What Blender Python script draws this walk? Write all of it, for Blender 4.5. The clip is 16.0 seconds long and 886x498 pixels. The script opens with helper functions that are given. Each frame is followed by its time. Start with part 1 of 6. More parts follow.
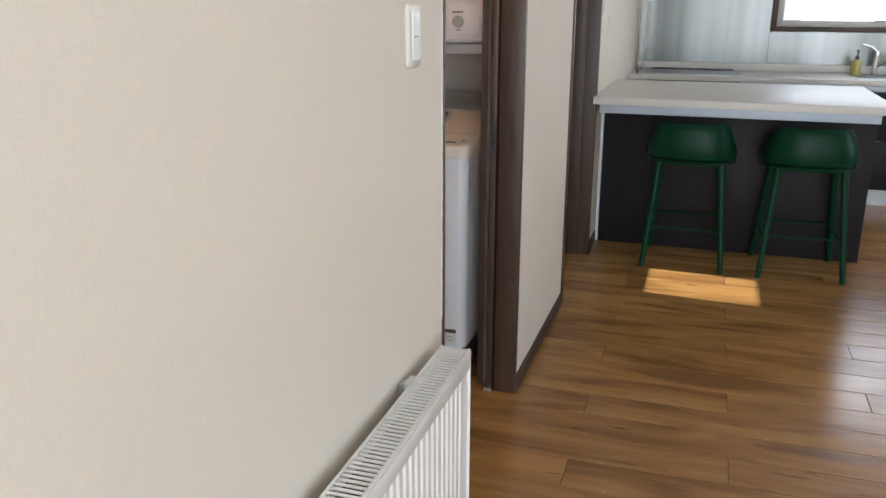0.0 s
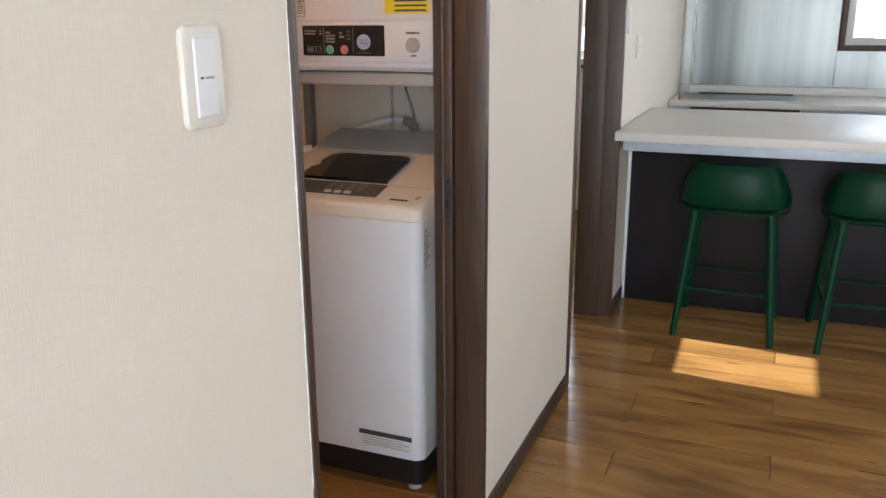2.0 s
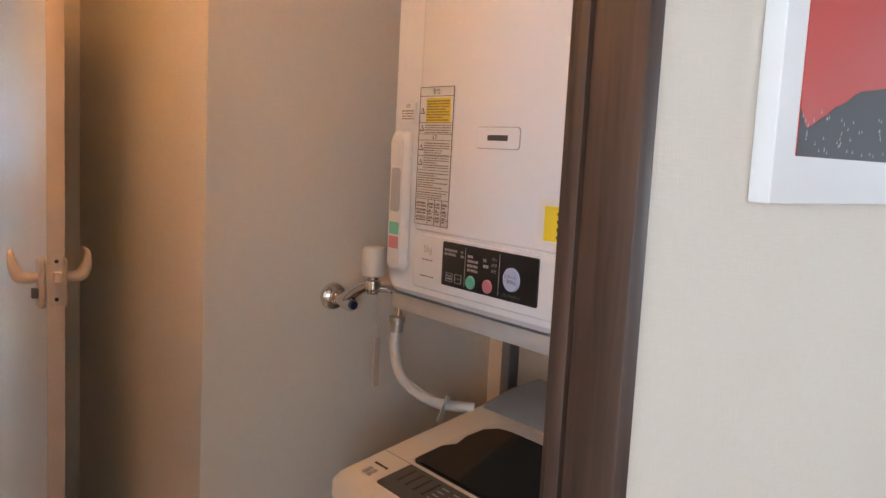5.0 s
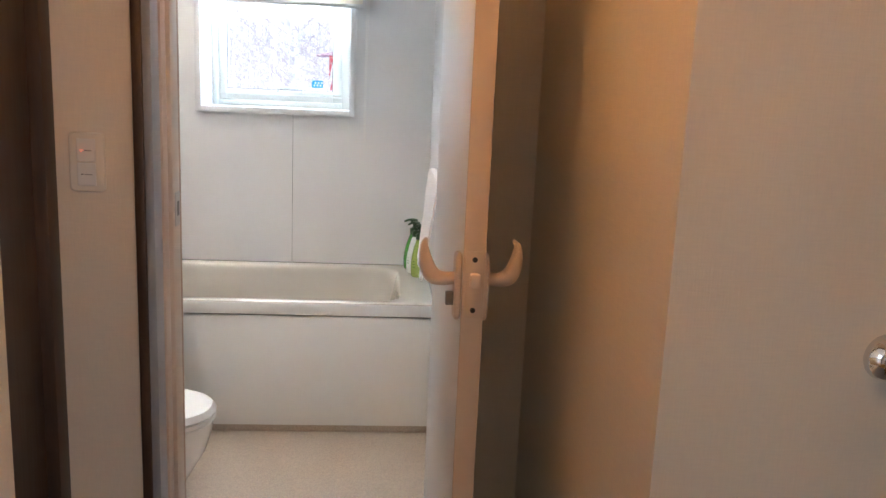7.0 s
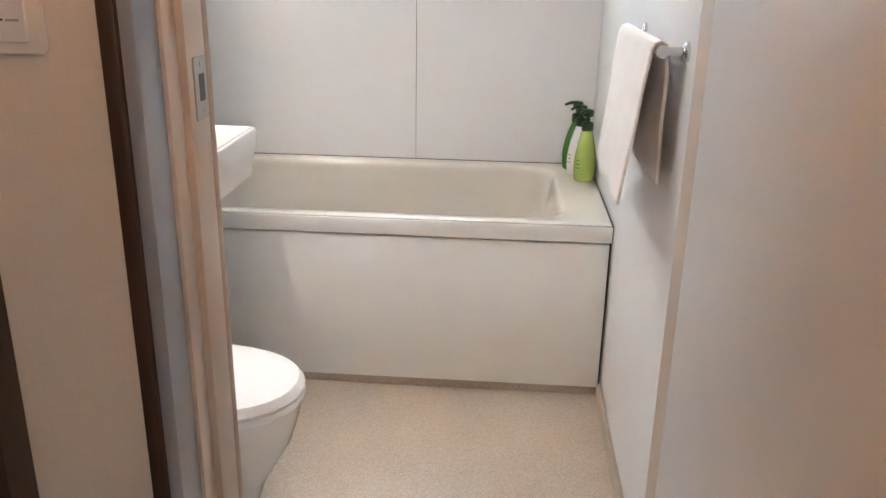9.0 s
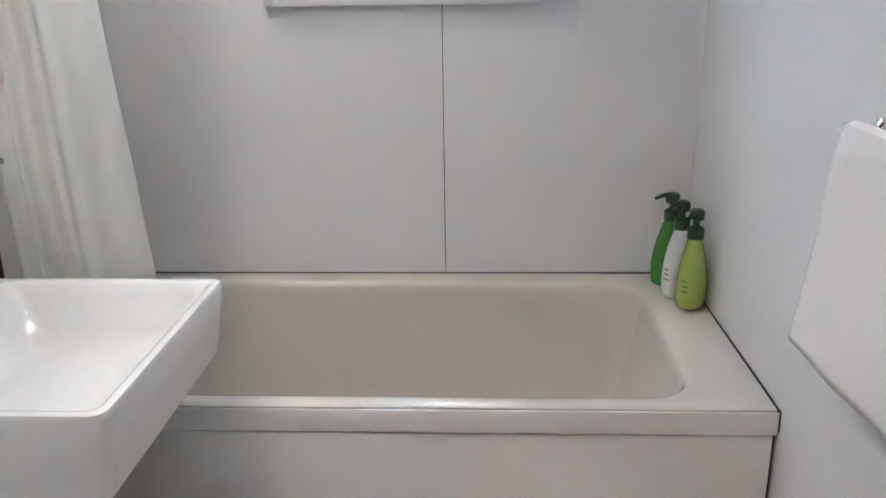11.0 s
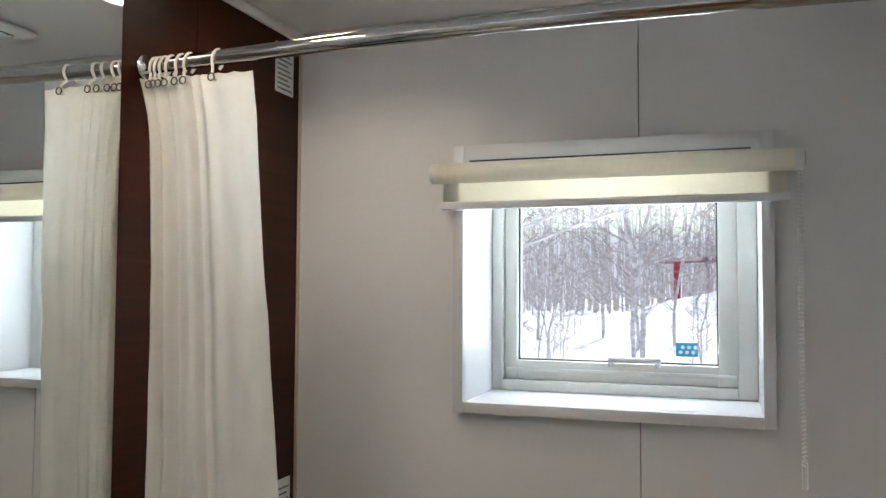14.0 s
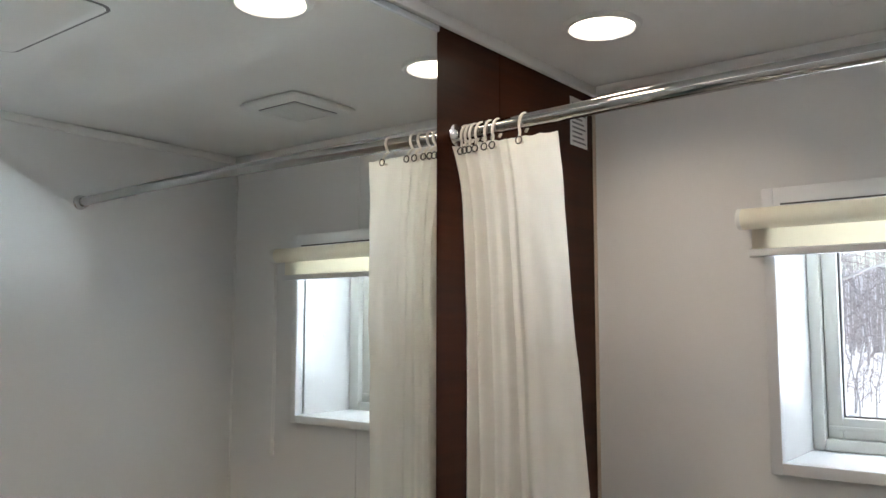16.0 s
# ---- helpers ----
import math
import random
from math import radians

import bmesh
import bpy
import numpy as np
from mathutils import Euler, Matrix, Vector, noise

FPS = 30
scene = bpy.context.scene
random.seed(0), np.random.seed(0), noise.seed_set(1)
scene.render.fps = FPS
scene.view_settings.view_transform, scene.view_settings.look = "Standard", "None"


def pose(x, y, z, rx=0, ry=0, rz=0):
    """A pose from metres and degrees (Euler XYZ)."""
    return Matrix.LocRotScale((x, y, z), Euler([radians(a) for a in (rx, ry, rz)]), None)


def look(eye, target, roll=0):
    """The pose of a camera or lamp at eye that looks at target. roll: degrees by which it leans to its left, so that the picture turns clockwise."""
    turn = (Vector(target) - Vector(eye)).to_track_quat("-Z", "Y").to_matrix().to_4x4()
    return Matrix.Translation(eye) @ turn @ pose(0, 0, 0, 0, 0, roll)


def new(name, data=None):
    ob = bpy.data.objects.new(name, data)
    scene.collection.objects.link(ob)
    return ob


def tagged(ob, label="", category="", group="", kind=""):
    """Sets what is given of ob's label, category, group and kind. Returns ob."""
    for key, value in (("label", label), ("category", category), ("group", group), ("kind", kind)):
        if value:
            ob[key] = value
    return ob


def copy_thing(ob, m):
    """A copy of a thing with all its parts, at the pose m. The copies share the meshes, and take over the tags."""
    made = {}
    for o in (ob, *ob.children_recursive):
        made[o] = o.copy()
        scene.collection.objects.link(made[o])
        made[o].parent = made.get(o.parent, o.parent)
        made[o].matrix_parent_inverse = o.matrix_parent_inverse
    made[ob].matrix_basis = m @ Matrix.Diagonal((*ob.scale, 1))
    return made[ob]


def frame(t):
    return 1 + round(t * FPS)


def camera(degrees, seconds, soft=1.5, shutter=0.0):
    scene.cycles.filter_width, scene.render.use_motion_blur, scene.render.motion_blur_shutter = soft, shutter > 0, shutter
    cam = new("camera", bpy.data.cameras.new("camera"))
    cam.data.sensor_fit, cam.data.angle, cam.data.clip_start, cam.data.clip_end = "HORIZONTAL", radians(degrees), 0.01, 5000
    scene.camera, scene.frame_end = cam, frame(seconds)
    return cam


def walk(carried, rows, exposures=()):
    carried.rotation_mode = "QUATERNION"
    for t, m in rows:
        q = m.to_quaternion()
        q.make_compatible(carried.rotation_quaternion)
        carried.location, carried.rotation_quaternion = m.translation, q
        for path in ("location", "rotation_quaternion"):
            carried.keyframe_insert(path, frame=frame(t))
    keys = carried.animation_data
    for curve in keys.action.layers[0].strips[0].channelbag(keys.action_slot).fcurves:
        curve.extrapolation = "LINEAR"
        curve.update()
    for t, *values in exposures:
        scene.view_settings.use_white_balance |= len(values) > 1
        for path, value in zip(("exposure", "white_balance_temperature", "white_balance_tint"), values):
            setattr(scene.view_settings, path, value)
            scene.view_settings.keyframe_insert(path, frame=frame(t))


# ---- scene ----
# camera and its walk
cam = camera(56.8, 16.0)
PATH = [
    (0, (0.243, -0.592, 1.39), (2.063, -0.005, 0.806), 0.1),
    (0.5, (0.389, -0.669, 1.4), (2.222, -0.128, 0.811), 0.3),
    (1, (0.559, -0.698, 1.392), (2.388, -0.134, 0.812), 0.2),
    (1.5, (0.797, -0.671, 1.397), (2.606, -0.031, 0.835), -0.1),
    (2, (1.02, -0.67, 1.386), (2.801, 0.06, 0.842), -0.4),
    (2.5, (1.294, -0.721, 1.388), (2.982, 0.192, 0.825), 0.3),
    (3, (1.495, -0.702, 1.368), (3.073, 0.387, 0.799), 0.4),
    (3.2, (1.564, -0.686, 1.382), (3.109, 0.459, 0.833), 0.3),
    (5.3, (2.286, -0.542, 1.554), (3.417, 1.094, 1.346), 2.5),
    (5.5, (2.344, -0.481, 1.566), (3.387, 1.212, 1.356), 2.0),
    (6, (2.438, -0.344, 1.574), (3.085, 1.535, 1.353), 2.6),
    (6.4, (2.476, -0.238, 1.566), (2.835, 1.71, 1.291), 2.6),
    (6.5, (2.493, -0.198, 1.551), (2.79, 1.759, 1.265), 2.7),
    (7, (2.46, 0.025, 1.521), (2.622, 1.983, 1.144), 2.5),
    (7.5, (2.42, 0.225, 1.471), (2.491, 2.168, 1.002), 2.4),
    (8, (2.429, 0.515, 1.445), (2.342, 2.43, 0.874), 2.2),
    (8.2, (2.428, 0.619, 1.423), (2.283, 2.518, 0.811), 1.7),
    (10.3, (2.188, 1.723, 1.353), (2.097, 3.601, 0.673), -0.5),
    (10.5, (2.161, 1.817, 1.372), (2.076, 3.702, 0.709), -0.6),
    (11, (2.122, 1.997, 1.429), (2.029, 3.897, 0.811), -0.9),
    (11.5, (2.161, 2.104, 1.484), (2.043, 4.016, 0.91), -0.7),
    (12, (2.227, 2.176, 1.552), (1.94, 4.099, 1.083), -0.5),
    (12.5, (2.245, 2.224, 1.577), (1.832, 4.151, 1.234), -0.9),
    (13, (2.247, 2.249, 1.631), (1.7, 4.164, 1.448), -1.4),
    (13.5, (2.227, 2.233, 1.666), (1.642, 4.145, 1.628), -0.6),
    (14, (2.222, 2.205, 1.699), (1.569, 4.093, 1.796), 0.3),
    (14.5, (2.212, 2.166, 1.72), (1.467, 4.014, 1.894), 1.2),
    (15, (2.163, 2.165, 1.738), (1.27, 3.943, 1.943), 0.8),
    (15.5, (2.163, 2.166, 1.74), (1.093, 3.844, 1.939), 0.3),
    (16, (2.163, 2.162, 1.73), (0.937, 3.731, 1.921), 0.1),
]
walk(cam, [(t, look(eye, target, roll)) for t, eye, target, roll in PATH],
     [(0, 0.8, 6150, 10), (1.8, 1.05, 6100, 10), (3.2, 1.28, 5850, 10), (5.3, 1.26, 5750, 10), (7.0, 1.22, 6050, 10), (8.2, 1.5, 6150, 10), (10.3, 1.35, 5750, 10), (11.0, 0.88, 5700, 10), (12.0, 0.58, 5900, 10), (13.5, 0.0, 6350, 10), (16.0, 0.05, 6450, 10)])

# world, sun and the large lights
SUN_UP = 50
world = bpy.data.worlds.new("sky")
scene.world = world
world.use_nodes = True
wn = world.node_tree.nodes
sky = wn.new("ShaderNodeTexSky")
sky.sky_type, sky.sun_disc = "NISHITA", False
sky.sun_elevation, sky.sun_rotation = radians(SUN_UP), radians(3)
world.node_tree.links.new(sky.outputs[0], wn["Background"].inputs[0])
wn["Background"].inputs[1].default_value = 0.15


def lamp(name, kind, energy, m, size=0.2, color=(1, 1, 1), size_y=None):
    d = bpy.data.lights.new(name, kind)
    d.energy, d.color = energy, color
    if kind == "AREA":
        d.size = size
        if size_y:
            d.shape, d.size_y = "RECTANGLE", size_y
    elif kind == "SUN":
        d.angle = radians(size)
    else:
        d.shadow_soft_size = size
    ob = new(name, d)
    ob.matrix_world = m
    return ob


S = radians(SUN_UP)
lamp("sun", "SUN", 5.0, look((0, 0, 0), (-0.05, -math.cos(S), -math.sin(S))), 0.6, (1, 0.975, 0.93))
# living-room windows are unseen; these three area lamps are added for their daylight
lamp("living_unseen_window_fill", "AREA", 16, look((-1.0, -4.47, 1.45), (-0.6, 0, 1.2)), 1.5, (0.72, 0.87, 1.0), 1.9)
lamp("dining_unseen_window_fill", "AREA", 10, look((4.6, -4.47, 1.45), (4.2, 0, 1.0)), 1.5, (0.96, 0.98, 1.0), 1.9)
lamp("west_window_daylight", "AREA", 82, look((-3.02, -1.9, 1.35), (2, -0.9, 1.1)), 2.6, (0.93, 0.97, 1.0), 2.0)
lamp("kitchen_window_daylight", "AREA", 9, look((7.17, -1.95, 1.6), (4, -1.95, 1.0)), 1.5, (0.95, 0.98, 1.0), 0.75)
lamp("back_room_daylight", "AREA", 5, look((6.99, 0.6, 1.5), (4.5, 0.5, 0.8)), 0.58, (0.95, 0.98, 1.0), 0.8)
lamp("bath_window_daylight", "AREA", 22, look((1.93, 4.98, 2.34), (1.95, 3.2, 0.7)), 1.3, (0.86, 0.94, 1.0), 0.5)
lamp("bath_window_snow_light", "AREA", 960, look((1.93, 7.6, 0.6), (1.93, 4.6, 1.6)), 4.2, (0.82, 0.92, 1.0), 0.75)
lamp("hall_downlight_bulb", "POINT", 6.1, pose(2.32, 0.858, 2.38), 0.05, (1, 0.455, 0.14))
# third one is unseen, added at the same spacing to light the south end
for ly in (3.865, 3.29, 2.715):
    bulb = lamp("bath_downlight_bulb", "AREA", 1.9, look((1.306, ly, 2.428), (1.306, ly, 0)), 0.15, (1, 0.83, 0.66)).data
    bulb.shape, bulb.spread = "DISK", radians(135)

# ------------------------------------------------------------ materials


def nodes_of(name):
    m = bpy.data.materials.new(name)
    m.use_nodes = True
    t = m.node_tree
    return m, t, t.nodes["Principled BSDF"]


def mat(name, color, rough=0.5, metal=0.0, vary=0.06, scale=6.0, bump=0.0, bscale=200.0, stretch=(1, 1, 1), coat=0.0, fine=0.0):
    """A surface whose colour drifts at a broad scale and a fine one, with relief and uneven gloss."""
    m, t, b = nodes_of(name)
    L, N = t.links.new, t.nodes.new
    tc = N("ShaderNodeTexCoord")
    mp = N("ShaderNodeMapping")
    mp.inputs["Scale"].default_value = stretch
    L(tc.outputs["Object"], mp.inputs[0])
    n1 = N("ShaderNodeTexNoise")
    n1.inputs["Scale"].default_value, n1.inputs["Detail"].default_value = scale, 4
    L(mp.outputs[0], n1.inputs["Vector"])
    n2 = N("ShaderNodeTexNoise")
    n2.inputs["Scale"].default_value, n2.inputs["Detail"].default_value = bscale, 3
    L(mp.outputs[0], n2.inputs["Vector"])
    ramp = N("ShaderNodeMapRange")
    ramp.inputs["From Min"].default_value, ramp.inputs["From Max"].default_value = 0.3, 0.7
    ramp.inputs["To Min"].default_value, ramp.inputs["To Max"].default_value = 1 - vary, 1 + vary
    L(n1.outputs["Fac"], ramp.inputs["Value"])
    r2 = N("ShaderNodeMapRange")
    r2.inputs["From Min"].default_value, r2.inputs["From Max"].default_value = 0.3, 0.7
    r2.inputs["To Min"].default_value, r2.inputs["To Max"].default_value = 1 - fine, 1 + fine
    L(n2.outputs["Fac"], r2.inputs["Value"])
    mul = N("ShaderNodeMath")
    mul.operation = "MULTIPLY"
    L(ramp.outputs[0], mul.inputs[0]), L(r2.outputs[0], mul.inputs[1])
    hsv = N("ShaderNodeHueSaturation")
    hsv.inputs["Color"].default_value = (*color, 1)
    L(mul.outputs[0], hsv.inputs["Value"])
    L(hsv.outputs[0], b.inputs["Base Color"])
    rr = N("ShaderNodeMapRange")
    rr.inputs["To Min"].default_value, rr.inputs["To Max"].default_value = max(0.02, rough * 0.82), min(1, rough * 1.18)
    L(n1.outputs["Fac"], rr.inputs["Value"])
    L(rr.outputs[0], b.inputs["Roughness"])
    b.inputs["Metallic"].default_value = metal
    b.inputs["Coat Weight"].default_value = coat
    if bump:
        bp = N("ShaderNodeBump")
        bp.inputs["Strength"].default_value, bp.inputs["Distance"].default_value = bump, 0.002
        L(n2.outputs["Fac"], bp.inputs["Height"])
        L(bp.outputs[0], b.inputs["Normal"])
    return m


def wood(name, dark, light, along="Z", rough=0.4, grain=55.0, bump=0.12):
    """Grain drawn out along one axis."""
    m, t, b = nodes_of(name)
    L, N = t.links.new, t.nodes.new
    tc = N("ShaderNodeTexCoord")
    mp = N("ShaderNodeMapping")
    k = {"X": (0.05, 1, 1), "Y": (1, 0.05, 1), "Z": (1, 1, 0.05)}[along]
    mp.inputs["Scale"].default_value = k
    L(tc.outputs["Object"], mp.inputs[0])
    src = mp.outputs[0]
    n1 = N("ShaderNodeTexNoise")
    n1.inputs["Scale"].default_value, n1.inputs["Detail"].default_value, n1.inputs["Distortion"].default_value = grain, 6, 0.6
    L(src, n1.inputs["Vector"])
    n2 = N("ShaderNodeTexNoise")
    n2.inputs["Scale"].default_value, n2.inputs["Detail"].default_value, n2.inputs["Distortion"].default_value = grain * 0.16, 4, 1.2
    L(src, n2.inputs["Vector"])
    mix = N("ShaderNodeMath")
    mix.operation = "MULTIPLY_ADD"
    mix.inputs[1].default_value = 0.55
    half = N("ShaderNodeMath")
    half.operation = "MULTIPLY"
    half.inputs[1].default_value = 0.45
    L(n2.outputs["Fac"], half.inputs[0])
    L(n1.outputs["Fac"], mix.inputs[0]), L(half.outputs[0], mix.inputs[2])
    cr = N("ShaderNodeValToRGB")
    cr.color_ramp.elements[0].position, cr.color_ramp.elements[0].color = 0.34, (*dark, 1)
    cr.color_ramp.elements[1].position, cr.color_ramp.elements[1].color = 0.66, (*light, 1)
    L(mix.outputs[0], cr.inputs[0])
    L(cr.outputs[0], b.inputs["Base Color"])
    rr = N("ShaderNodeMapRange")
    rr.inputs["To Min"].default_value, rr.inputs["To Max"].default_value = rough * 0.75, rough * 1.3
    L(n1.outputs["Fac"], rr.inputs["Value"]), L(rr.outputs[0], b.inputs["Roughness"])
    bp = N("ShaderNodeBump")
    bp.inputs["Strength"].default_value, bp.inputs["Distance"].default_value = bump, 0.001
    L(n1.outputs["Fac"], bp.inputs["Height"]), L(bp.outputs[0], b.inputs["Normal"])
    return m


def oak_floor(name):
    """Varnished oak board: broad smoky streaks, soft rays, short dark cracks; each board takes its own cut and tone."""
    m, t, b = nodes_of(name)
    L, N = t.links.new, t.nodes.new
    tc = N("ShaderNodeTexCoord")
    oi = N("ShaderNodeObjectInfo")
    far = N("ShaderNodeVectorMath")
    far.operation = "SCALE"
    far.inputs[0].default_value = (37, 53, 29)
    L(oi.outputs["Random"], far.inputs["Scale"])
    add = N("ShaderNodeVectorMath")
    L(tc.outputs["Object"], add.inputs[0]), L(far.outputs[0], add.inputs[1])

    def grain(sc, scale, detail, lo, hi, a, z, twist=0.0):
        mp = N("ShaderNodeMapping")
        mp.inputs["Scale"].default_value = sc
        n = N("ShaderNodeTexNoise")
        n.inputs["Scale"].default_value, n.inputs["Detail"].default_value, n.inputs["Distortion"].default_value = scale, detail, twist
        r = N("ShaderNodeMapRange")
        r.inputs["From Min"].default_value, r.inputs["From Max"].default_value = lo, hi
        r.inputs["To Min"].default_value, r.inputs["To Max"].default_value = a, z
        L(add.outputs[0], mp.inputs[0]), L(mp.outputs[0], n.inputs["Vector"]), L(n.outputs["Fac"], r.inputs["Value"])
        return r.outputs[0]

    smoke = grain((1, 0.16, 1), 9, 5, 0.34, 0.62, 0.0, 1.0, 0.9)
    thread = grain((1, 0.04, 1), 130, 3, 0.3, 0.7, 0.93, 1.06)
    crack = grain((1, 0.10, 1), 42, 2, 0.255, 0.31, 0.30, 1.0, 0.3)
    rays = grain((1, 0.45, 1), 46, 1, 0.70, 0.76, 1.0, 1.22, 0.5)
    tone = N("ShaderNodeMapRange")
    tone.inputs["To Min"].default_value, tone.inputs["To Max"].default_value = 0.90, 1.08
    L(oi.outputs["Random"], tone.inputs["Value"])
    cr = N("ShaderNodeValToRGB")
    cr.color_ramp.elements[0].position, cr.color_ramp.elements[0].color = 0.0, (0.195, 0.094, 0.029, 1)
    cr.color_ramp.elements[1].position, cr.color_ramp.elements[1].color = 1.0, (0.385, 0.205, 0.066, 1)
    mid = cr.color_ramp.elements.new(0.45)
    mid.color = (0.30, 0.152, 0.046, 1)
    L(smoke, cr.inputs[0])
    val = thread
    for q in (crack, rays, tone.outputs[0]):
        mu = N("ShaderNodeMath")
        mu.operation = "MULTIPLY"
        L(val, mu.inputs[0]), L(q, mu.inputs[1])
        val = mu.outputs[0]
    hs = N("ShaderNodeHueSaturation")
    L(val, hs.inputs["Value"]), L(cr.outputs[0], hs.inputs["Color"]), L(hs.outputs[0], b.inputs["Base Color"])
    rr = N("ShaderNodeMapRange")
    rr.inputs["To Min"].default_value, rr.inputs["To Max"].default_value = 0.27, 0.19
    L(smoke, rr.inputs["Value"]), L(rr.outputs[0], b.inputs["Roughness"])
    bp = N("ShaderNodeBump")
    bp.inputs["Strength"].default_value, bp.inputs["Distance"].default_value = 0.05, 0.001
    L(thread, bp.inputs["Height"]), L(bp.outputs[0], b.inputs["Normal"])
    return m


def wallpaper(name, color, swirl=1.0):
    """Woven-look vinyl paper: fine upright threads crossed by shorter ones."""
    m, t, b = nodes_of(name)
    L, N = t.links.new, t.nodes.new
    tc = N("ShaderNodeTexCoord")
    hs = []
    for sc, s in (((1, 1, 0.07), 420), ((0.09, 0.09, 1), 380)):
        mp = N("ShaderNodeMapping")
        mp.inputs["Scale"].default_value = sc
        n = N("ShaderNodeTexNoise")
        n.inputs["Scale"].default_value, n.inputs["Detail"].default_value = s, 3
        L(tc.outputs["Object"], mp.inputs[0]), L(mp.outputs[0], n.inputs["Vector"])
        hs.append(n.outputs["Fac"])
    ad = N("ShaderNodeMath")
    L(hs[0], ad.inputs[0]), L(hs[1], ad.inputs[1])
    big = N("ShaderNodeTexNoise")
    big.inputs["Scale"].default_value = 1.7
    L(tc.outputs["Object"], big.inputs["Vector"])
    v = N("ShaderNodeMapRange")
    v.inputs["From Min"].default_value, v.inputs["From Max"].default_value = 0.7, 1.3
    v.inputs["To Min"].default_value, v.inputs["To Max"].default_value = 0.965, 1.03
    L(ad.outputs[0], v.inputs["Value"])
    v2 = N("ShaderNodeMapRange")
    v2.inputs["To Min"].default_value, v2.inputs["To Max"].default_value = 0.95, 1.05
    L(big.outputs["Fac"], v2.inputs["Value"])
    mu = N("ShaderNodeMath")
    mu.operation = "MULTIPLY"
    L(v.outputs[0], mu.inputs[0]), L(v2.outputs[0], mu.inputs[1])
    h = N("ShaderNodeHueSaturation")
    h.inputs["Color"].default_value = (*color, 1)
    L(mu.outputs[0], h.inputs["Value"]), L(h.outputs[0], b.inputs["Base Color"])
    b.inputs["Roughness"].default_value = 0.75
    bp = N("ShaderNodeBump")
    bp.inputs["Strength"].default_value, bp.inputs["Distance"].default_value = 0.32, 0.001
    L(ad.outputs[0], bp.inputs["Height"]), L(bp.outputs[0], b.inputs["Normal"])
    return m


WALL = wallpaper("cream_wallpaper", (0.74, 0.672, 0.572))
CEIL = wallpaper("white_ceiling_paper", (0.8, 0.79, 0.77))
BROWN = wood("walnut_laminate", (0.034, 0.019, 0.0125), (0.082, 0.047, 0.031), "Z", 0.45, 95)
BROWN_H = wood("walnut_laminate_flat", (0.034, 0.019, 0.0125), (0.08, 0.046, 0.031), "X", 0.45, 95)
MAHOG = wood("dark_panel_laminate", (0.021, 0.0058, 0.0022), (0.05, 0.014, 0.005), "Y", 0.36, 38, bump=0.05)
MAHOG.node_tree.nodes["Principled BSDF"].inputs["Specular IOR Level"].default_value = 0.1
PLANK = oak_floor("oak_floor_plank")
JOINT = mat("floor_joint", (0.09, 0.045, 0.018), 0.8)
WHITE = mat("white_plastic", (0.78, 0.78, 0.77), 0.32, vary=0.02, coat=0.2)
WARMWHITE = mat("ivory_plastic", (0.76, 0.72, 0.65), 0.38, vary=0.03)
ENAMEL = mat("white_enamel", (0.77, 0.80, 0.85), 0.25, vary=0.015, bump=0.015, bscale=60, coat=0.3)
PAINTM = mat("radiator_enamel", (0.82, 0.80, 0.76), 0.3, vary=0.02)
CAULK = mat("flaking_white_caulk", (0.74, 0.74, 0.73), 0.7, bump=0.6, bscale=150)
DARKP = mat("charcoal_panel", (0.017, 0.0145, 0.0165), 0.5, vary=0.15, bump=0.05, bscale=90)
DARKP.node_tree.nodes["Principled BSDF"].inputs["Specular IOR Level"].default_value = 0.22
# also fills gaps and hollows where only shade would lie
BLACK = mat("black_plastic_and_shade", (0.012, 0.012, 0.013), 0.3)
COVER = mat("smoky_grey_cover", (0.40, 0.42, 0.42), 0.2, coat=0.4)
SMOKE = mat("smoked_lid", (0.008, 0.008, 0.009), 0.12, coat=0.6)
GREYP = mat("grey_plastic", (0.16, 0.16, 0.17), 0.4)
SLATE = mat("slate_grey_panel", (0.075, 0.073, 0.072), 0.35)
LGREY = mat("light_grey_metal", (0.42, 0.43, 0.44), 0.38, vary=0.05)
ALU = mat("brushed_aluminium", (0.62, 0.66, 0.71), 0.35, 1.0, vary=0.06, scale=20, stretch=(1, 0.03, 1))
# upright bands in the colour stand in for blurred room reflections
STEEL = mat("stainless_reflection_bands", (0.19, 0.20, 0.195), 0.3, 0.95, vary=0.42, scale=1.1, stretch=(1, 5, 0.1), bump=0.03, bscale=300)
RAILM = mat("satin_anodised_rail", (0.52, 0.59, 0.67), 0.5, 0.2, vary=0.05, scale=20)
CHAINM = mat("bead_chain_plastic", (0.80, 0.80, 0.78), 0.35)
CHROME = mat("chrome", (0.72, 0.72, 0.73), 0.08, 1.0, vary=0.02)
RODM = mat("rod_chrome", (0.40, 0.39, 0.38), 0.07, 1.0, vary=0.03)
DKIRON = mat("dark_steel_plate", (0.09, 0.085, 0.08), 0.4, 0.8, vary=0.1)
IRON = mat("zinc_plate", (0.45, 0.44, 0.42), 0.35, 0.9, vary=0.1)
COUNTER = mat("white_composite_top", (0.70, 0.68, 0.64), 0.4, vary=0.03, fine=0.03, bscale=500)
GREEN = mat("bottle_green_lacquer", (0.0018, 0.034, 0.0145), 0.36, vary=0.08)
GREEN.node_tree.nodes["Principled BSDF"].inputs["Specular IOR Level"].default_value = 0.14
CABWHITE = mat("white_cabinet_front", (0.72, 0.74, 0.76), 0.3)
BATHP = mat("bath_wall_panel", (0.74, 0.742, 0.745), 0.5, vary=0.025, scale=2.5, bump=0.03, bscale=40)
